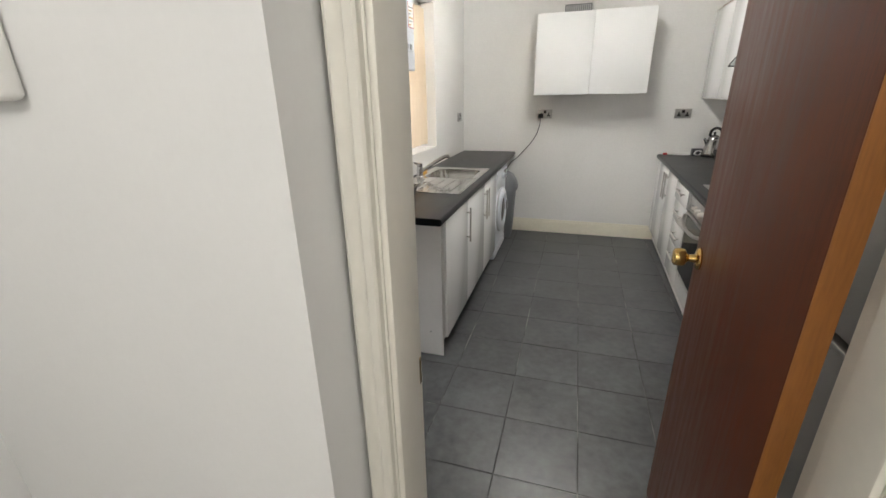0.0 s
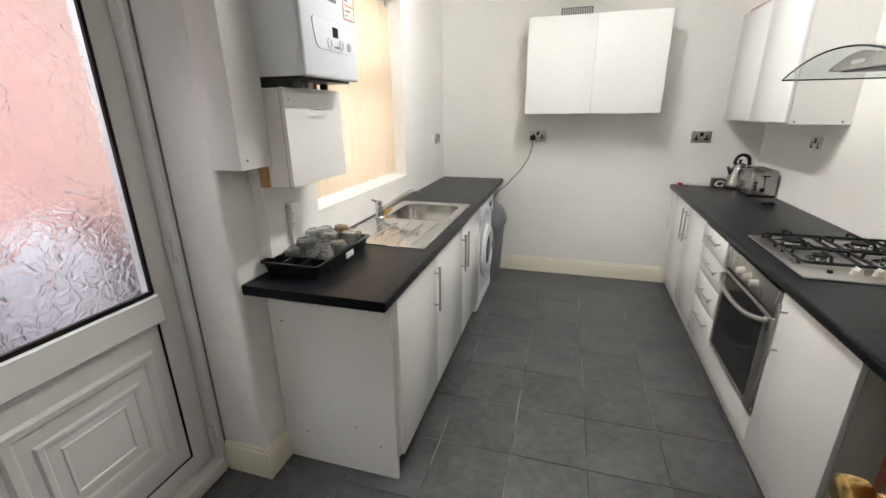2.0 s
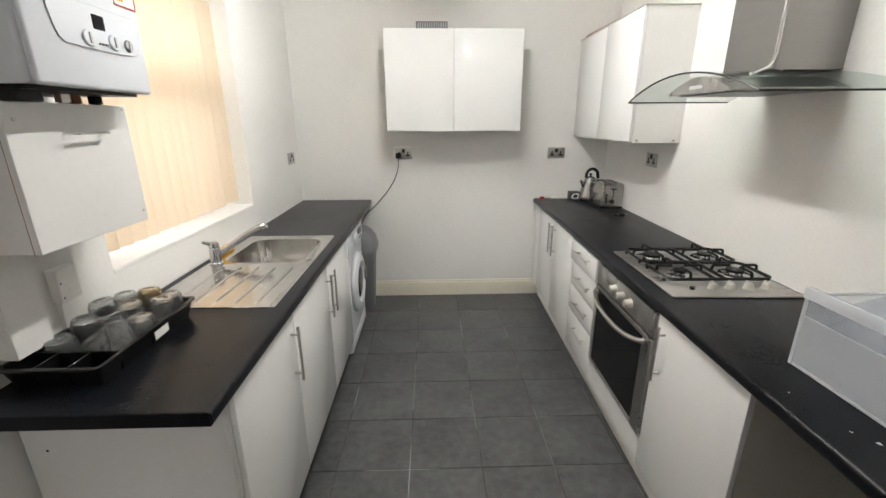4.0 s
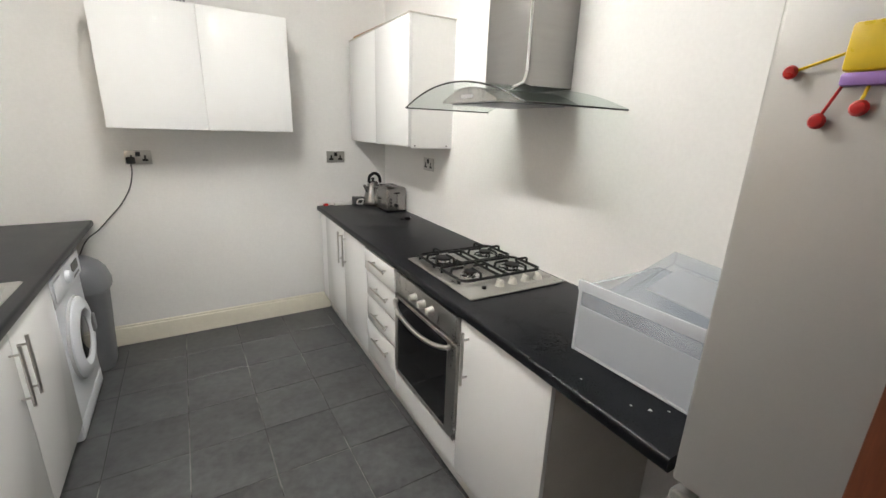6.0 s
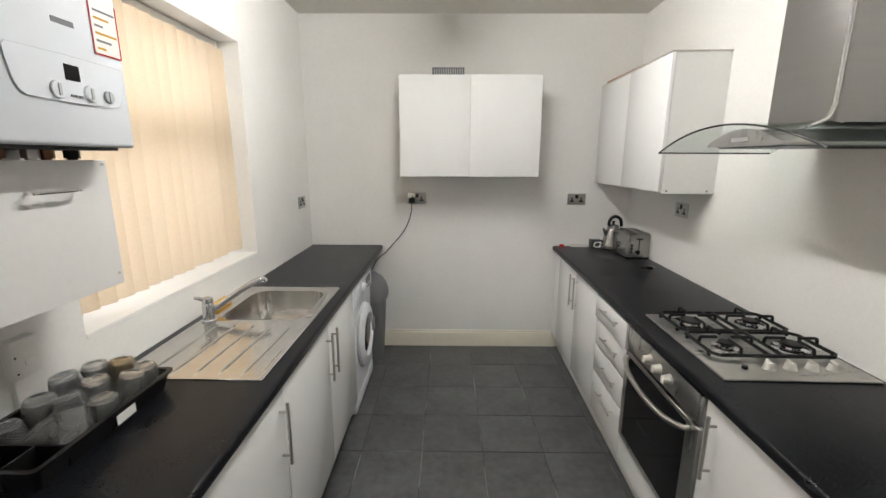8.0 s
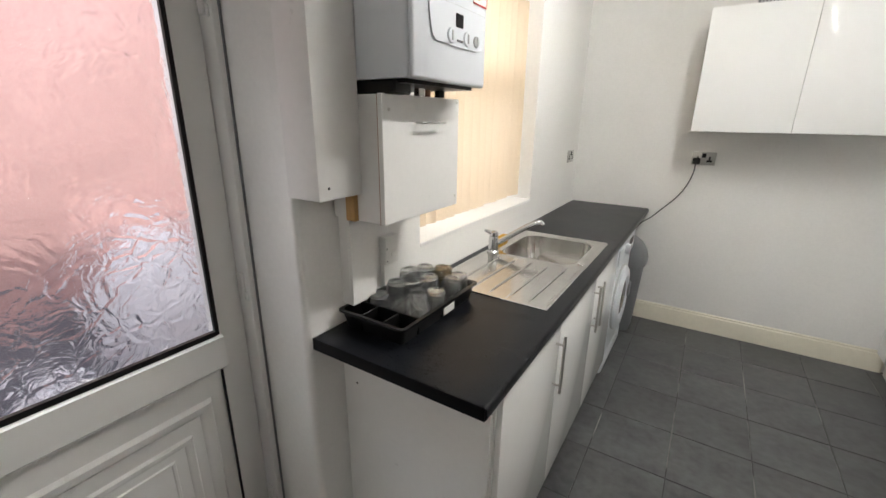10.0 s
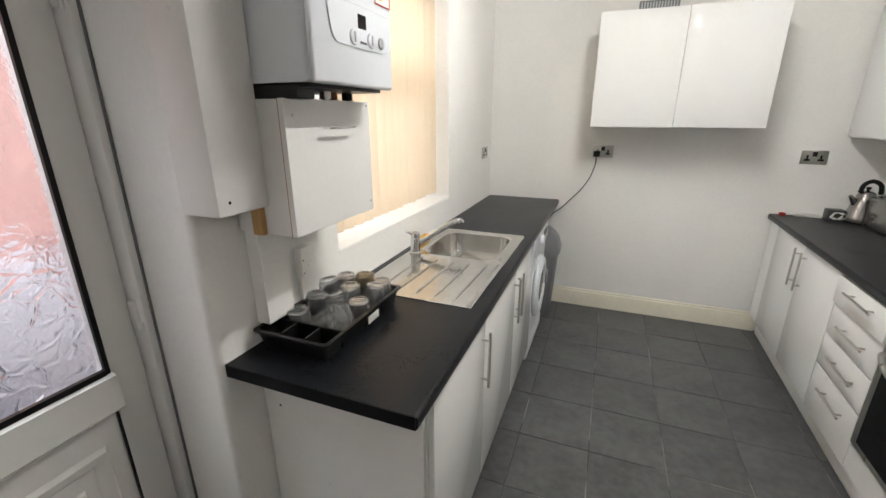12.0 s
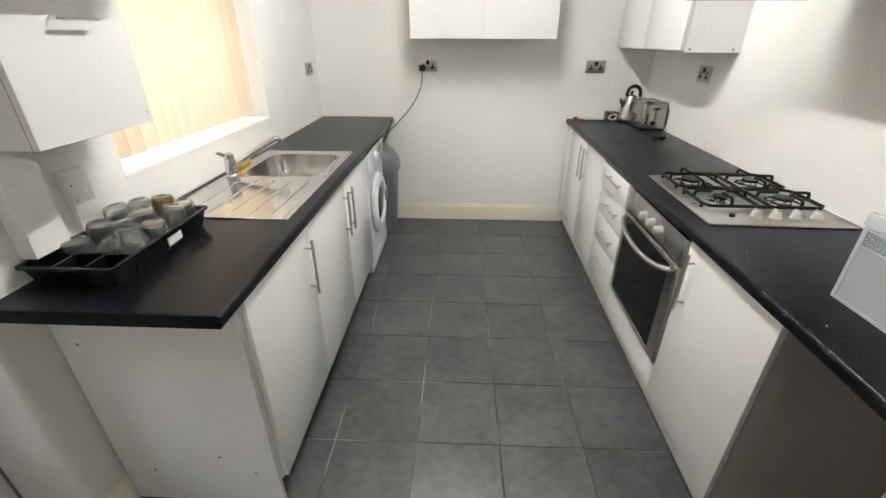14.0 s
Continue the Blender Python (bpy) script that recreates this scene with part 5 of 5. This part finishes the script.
bm = box(-0.06, 0.10, -0.10, 0.10, 0.051, 0.058, 0.002, 1)
bm.transform(Matrix.Translation((1.475, 2.235, 1.075)) @ Matrix.Rotation(radians(-14), 4, "Y") @ Matrix.Rotation(radians(6), 4, "X"))
part("flap", bm, M_FROST, fs)

# ---- fridge freezer ----
fr = thing("fridge_freezer", (1.38, 1.70, 0.0), "tall silver fridge freezer with recessed handles", "fridge freezer")
part("cabinet", box(1.105, 1.66, 1.405, 1.993, 0.02, 1.86, 0.006, 2), M_FRIDGE, fr)
d1 = part("upper_door", box(1.048, 1.100, 1.402, 1.996, 0.885, 1.862, 0.010, 3), M_FRIDGE, fr, "silver upper fridge door")
d2 = part("lower_door", box(1.048, 1.100, 1.402, 1.996, 0.060, 0.862, 0.010, 3), M_FRIDGE, fr, "silver lower freezer door")
part("grip", box(1.044, 1.060, 1.41, 1.988, 0.845, 0.866, 0.006, 2), M_NICKEL, d2, "bright grip rail")
part("seal", box(1.100, 1.106, 1.41, 1.99, 0.05, 1.855), M_DARKGAP, fr, "dark door seal")
for q in ((1.14, 1.45), (1.14, 1.95), (1.60, 1.45), (1.60, 1.95)):
    part("foot", lathe(bmesh.new(), [(0, 0), (0.02, 0), (0.02, 0.021), (0, 0.021)], (*q, 0), "z", 12), M_BLACK, fr)
mg = bmesh.new()
FXM = 1.0475
bx(mg, FXM - 0.016, FXM, 1.850, 1.902, 1.655, 1.716, 0.005, 2)
bx(mg, FXM - 0.015, FXM, 1.851, 1.901, 1.637, 1.6545, 0.004, 2)
for a, b in (((1.901, 1.680), (1.954, 1.662)), ((1.897, 1.640), (1.913, 1.598)), ((1.870, 1.640), (1.874, 1.616)), ((1.851, 1.684), (1.834, 1.654))):
    tube(mg, [(FXM - 0.007, a[0], a[1]), (FXM - 0.007, b[0], b[1])], 0.0022, 6)
for y, z, r in ((1.960, 1.660, 0.010), (1.914, 1.592, 0.011), (1.873, 1.609, 0.011), (1.832, 1.648, 0.010)):
    lathe(mg, [(0, -0.010), (r * 0.8, -0.006), (r, 0), (r * 0.7, 0.006), (0, 0.008)], (FXM - 0.010, y, z), "-x", 12)
fig = solid("fridge_magnet", mg, M_MAGY, "yellow plastic toy magnet with red and purple pieces", "fridge magnet", at=(FXM, 1.91, 1.66))
fig.data.materials.append(M_RED), fig.data.materials.append(M_PURPLE)
for f in fig.data.polygons:
    c = f.center + fig.location
    if c.z < 1.621 or c.y > 1.949 or (c.y < 1.844 and c.z < 1.660):
        f.material_index = 1
    elif 1.636 < c.z < 1.6549 and 1.8505 < c.y < 1.9015:
        f.material_index = 2

# ---- vacuum cleaner by the back door ----
vc = thing("upright_vacuum", (-0.650, 1.445, 0.0), "dark grey upright vacuum cleaner with red hose cuff", "vacuum cleaner")
VM = Matrix.Translation((-0.662, 1.445, 0.006)) @ Matrix.Diagonal((1, 1, 1.045, 1)) @ Matrix.Rotation(radians(20), 4, "Z") @ Matrix.Rotation(radians(-6), 4, "Y")


def vac(name, bm, mat, parent=None, label=""):
    bm.transform(VM)
    return part(name, bm, mat, parent or vc, label)


vac("stick", tube(bmesh.new(), [(0, 0, 0.44), (0, 0, 0.60), (0, 0, 0.78), (0, 0, 0.965)], [0.036, 0.031, 0.028, 0.027], 18), M_GREYDK, None, "dark grey hose tube")
bm = bmesh.new()
lathe(bm, [(0.024, 0.0), (0.027, 0.0), (0.028, 0.030), (0.031, 0.072), (0.027, 0.073), (0.025, 0.040), (0.023, 0.0)], (0, 0, 0.962), "z", 24)
vac("cuff", bm, M_RED, None, "red hose cuff")
vac("collar", lathe(bmesh.new(), [(0.027, 0), (0.033, 0.004), (0.033, 0.048), (0.028, 0.052)], (0, 0, 0.918), "z", 20), M_BLACK)
vac("latch", box(0.028, 0.044, -0.012, 0.012, 0.918, 0.966, 0.004, 2), M_BLACK)
vac("latch", box(-0.050, -0.026, -0.016, 0.016, 0.950, 1.010, 0.008, 2), M_BLACK)
vac("bin", lathe(bmesh.new(), [(0, 0), (0.070, 0), (0.080, 0.02), (0.082, 0.20), (0.066, 0.27), (0.042, 0.31), (0, 0.315)], (0.03, 0, 0.16), "z", 24), M_GREYDK, None, "smoky dust bin")
vac("cyclone", lathe(bmesh.new(), [(0, 0), (0.035, 0.0), (0.042, 0.02), (0.036, 0.055), (0, 0.07)], (-0.028, -0.02, 0.475), "z", 18), M_RED, None, "dark red cyclone cap")
vac("badge", box(-0.030, 0.020, -0.046, -0.034, 0.545, 0.585, 0.006, 2), M_PALEGREY, None, "pale grey plate")
vac("motor", lathe(bmesh.new(), [(0, 0), (0.09, 0), (0.10, 0.03), (0.09, 0.10), (0, 0.13)], (0.0, 0, 0.06), "z", 24), M_RED, None, "red motor housing")
vac("floor_head", box(-0.10, 0.14, -0.15, 0.15, 0.0, 0.07, 0.02, 3), M_GREYDK)
for rr in (0.0, 0.011, 0.022):
    vac("flex", tube(bmesh.new(), curve_pts([(0.034, rr * 0.4, 0.74), (0.045 + rr, rr, 0.765), (0.066 + rr, rr, 0.745), (0.085 + rr, rr, 0.66), (0.098 + rr, 0.01, 0.50), (0.085 + rr, 0.01, 0.40), (0.065, rr * 0.5, 0.42), (0.055, 0, 0.58), (0.036, rr * 0.4, 0.73)], 5), 0.0055, 8), M_BLACK, None, "coiled black mains flex")
vac("hook", box(0.026, 0.062, -0.016, 0.016, 0.758, 0.774, 0.004, 1), M_BLACK)
vac("wand", tube(bmesh.new(), [(-0.02, 0, 0.80), (-0.12, 0.01, 0.815), (-0.30, 0.02, 0.845)], 0.007, 10), M_GREYDK, None, "thin grey wand")
vac("handle", tube(bmesh.new(), curve_pts([(-0.035, 0, 0.59), (-0.06, 0, 0.62), (-0.12, 0.01, 0.73), (-0.20, 0.02, 0.87), (-0.24, 0.02, 0.95)], 5), 0.015, 12), M_BLACK, None, "black handle bar")

# ---- hall control and ceiling lights ----
ph = thing("wall_handset", (-0.42, 0.736, 1.51), "grey-white plastic entry handset on the hall wall", "wall handset")
part("body", box(-0.49, -0.388, 0.700, 0.7355, 1.512, 1.66, 0.012, 3), M_WPLAST, ph)
for i in range(3):
    part("slot", box(-0.432, -0.400, 0.6985, 0.7005, 1.524 + i * 0.008, 1.527 + i * 0.008), M_GREYPL, ph)

def lit(name, col, strength):
    m, n, l, p = shader(name)
    p.inputs["Base Color"].default_value = (0.9, 0.89, 0.86, 1)
    p.inputs["Emission Color"].default_value = (*col, 1)
    p.inputs["Emission Strength"].default_value = strength
    return m


M_OPAL = lit("lit_opal_glass", (1.0, 0.96, 0.9), 3.0)
M_TUBE = lit("lit_fluorescent_tube", (1.0, 0.985, 0.955), TUBE_GLOW)
cl = thing("batten_light", (LAMP[0], LAMP[1], ZC), "white fluorescent batten light on the kitchen ceiling", "ceiling light", "ceiling lights")
part("housing", box(LAMP[0] - 0.022, LAMP[0] + 0.022, TUBE_Y0 - 0.03, TUBE_Y1 + 0.03, 2.662, ZC, 0.005, 2), M_WPLAST, cl)
part("tube", tube(bmesh.new(), [(LAMP[0], TUBE_Y0, LAMP[2]), (LAMP[0], TUBE_Y1, LAMP[2])], 0.013, 12), M_TUBE, cl, "lit fluorescent tube")
for ey in (TUBE_Y0 - 0.015, TUBE_Y1 + 0.015):
    part("end_cap", box(LAMP[0] - 0.016, LAMP[0] + 0.016, ey - 0.014, ey + 0.014, 2.617, 2.662, 0.003, 1), M_WPLAST, cl)
# assumed opal fittings for the added hall lights, out of view
for hx, hy, hz, watts in HALLS:
    cl = thing("ceiling_light", (hx, hy, ZC), "assumed round opal ceiling light in the hall, out of view", "ceiling light", "ceiling lights")
    part("base", lathe(bmesh.new(), [(0, 0), (0.06, 0), (0.06, -0.03), (0, -0.03)], (hx, hy, ZC), "z", 24), M_WPLAST, cl)
    part("shade", lathe(bmesh.new(), [(0.055, -0.030), (0.085, -0.035), (0.09, -0.04), (0.07, -0.046), (0, -0.048)], (hx, hy, ZC), "z", 28), M_OPAL, cl, "lit opal glass shade")


# ---- floor ----
fl = setting("floor", box(-1.20, XR + 0.12, 0.96, YF + 0.12, -0.10, -0.003), M_GROUT, "dark grey slate-effect tiled floor", "floor")
PITCH, JX, JY, G = 0.3432, -0.222, 2.665, 0.0022
tiles = {}
for i in range(-3, 6):
    for j in range(-5, 8):
        x0, x1 = max(JX + i * PITCH + G, -1.16), min(JX + (i + 1) * PITCH - G, XR)
        y0, y1 = max(JY + j * PITCH + G, 0.961), min(JY + (j + 1) * PITCH - G, YF)
        if x1 - x0 < 0.01 or y1 - y0 < 0.02:
            continue
        key = (round(x1 - x0, 4), round(y1 - y0, 4))
        if key not in tiles:
            tiles[key] = mesh_of("tile", box(0, key[0], 0, key[1], -0.008, 0.0, 0.0015, 1, lambda a, b: a.z > -0.001 and b.z > -0.001), M_TILE)
        t = new("tile", tiles[key])
        t.parent = fl
        t.location = (x0, y0, 0.0004 * math.sin(i * 2.1 + j * 3.7))
        t.rotation_euler = (0.0012 * math.sin(i * 5.1 + j), 0.0012 * math.cos(j * 3.3 + i), 0)
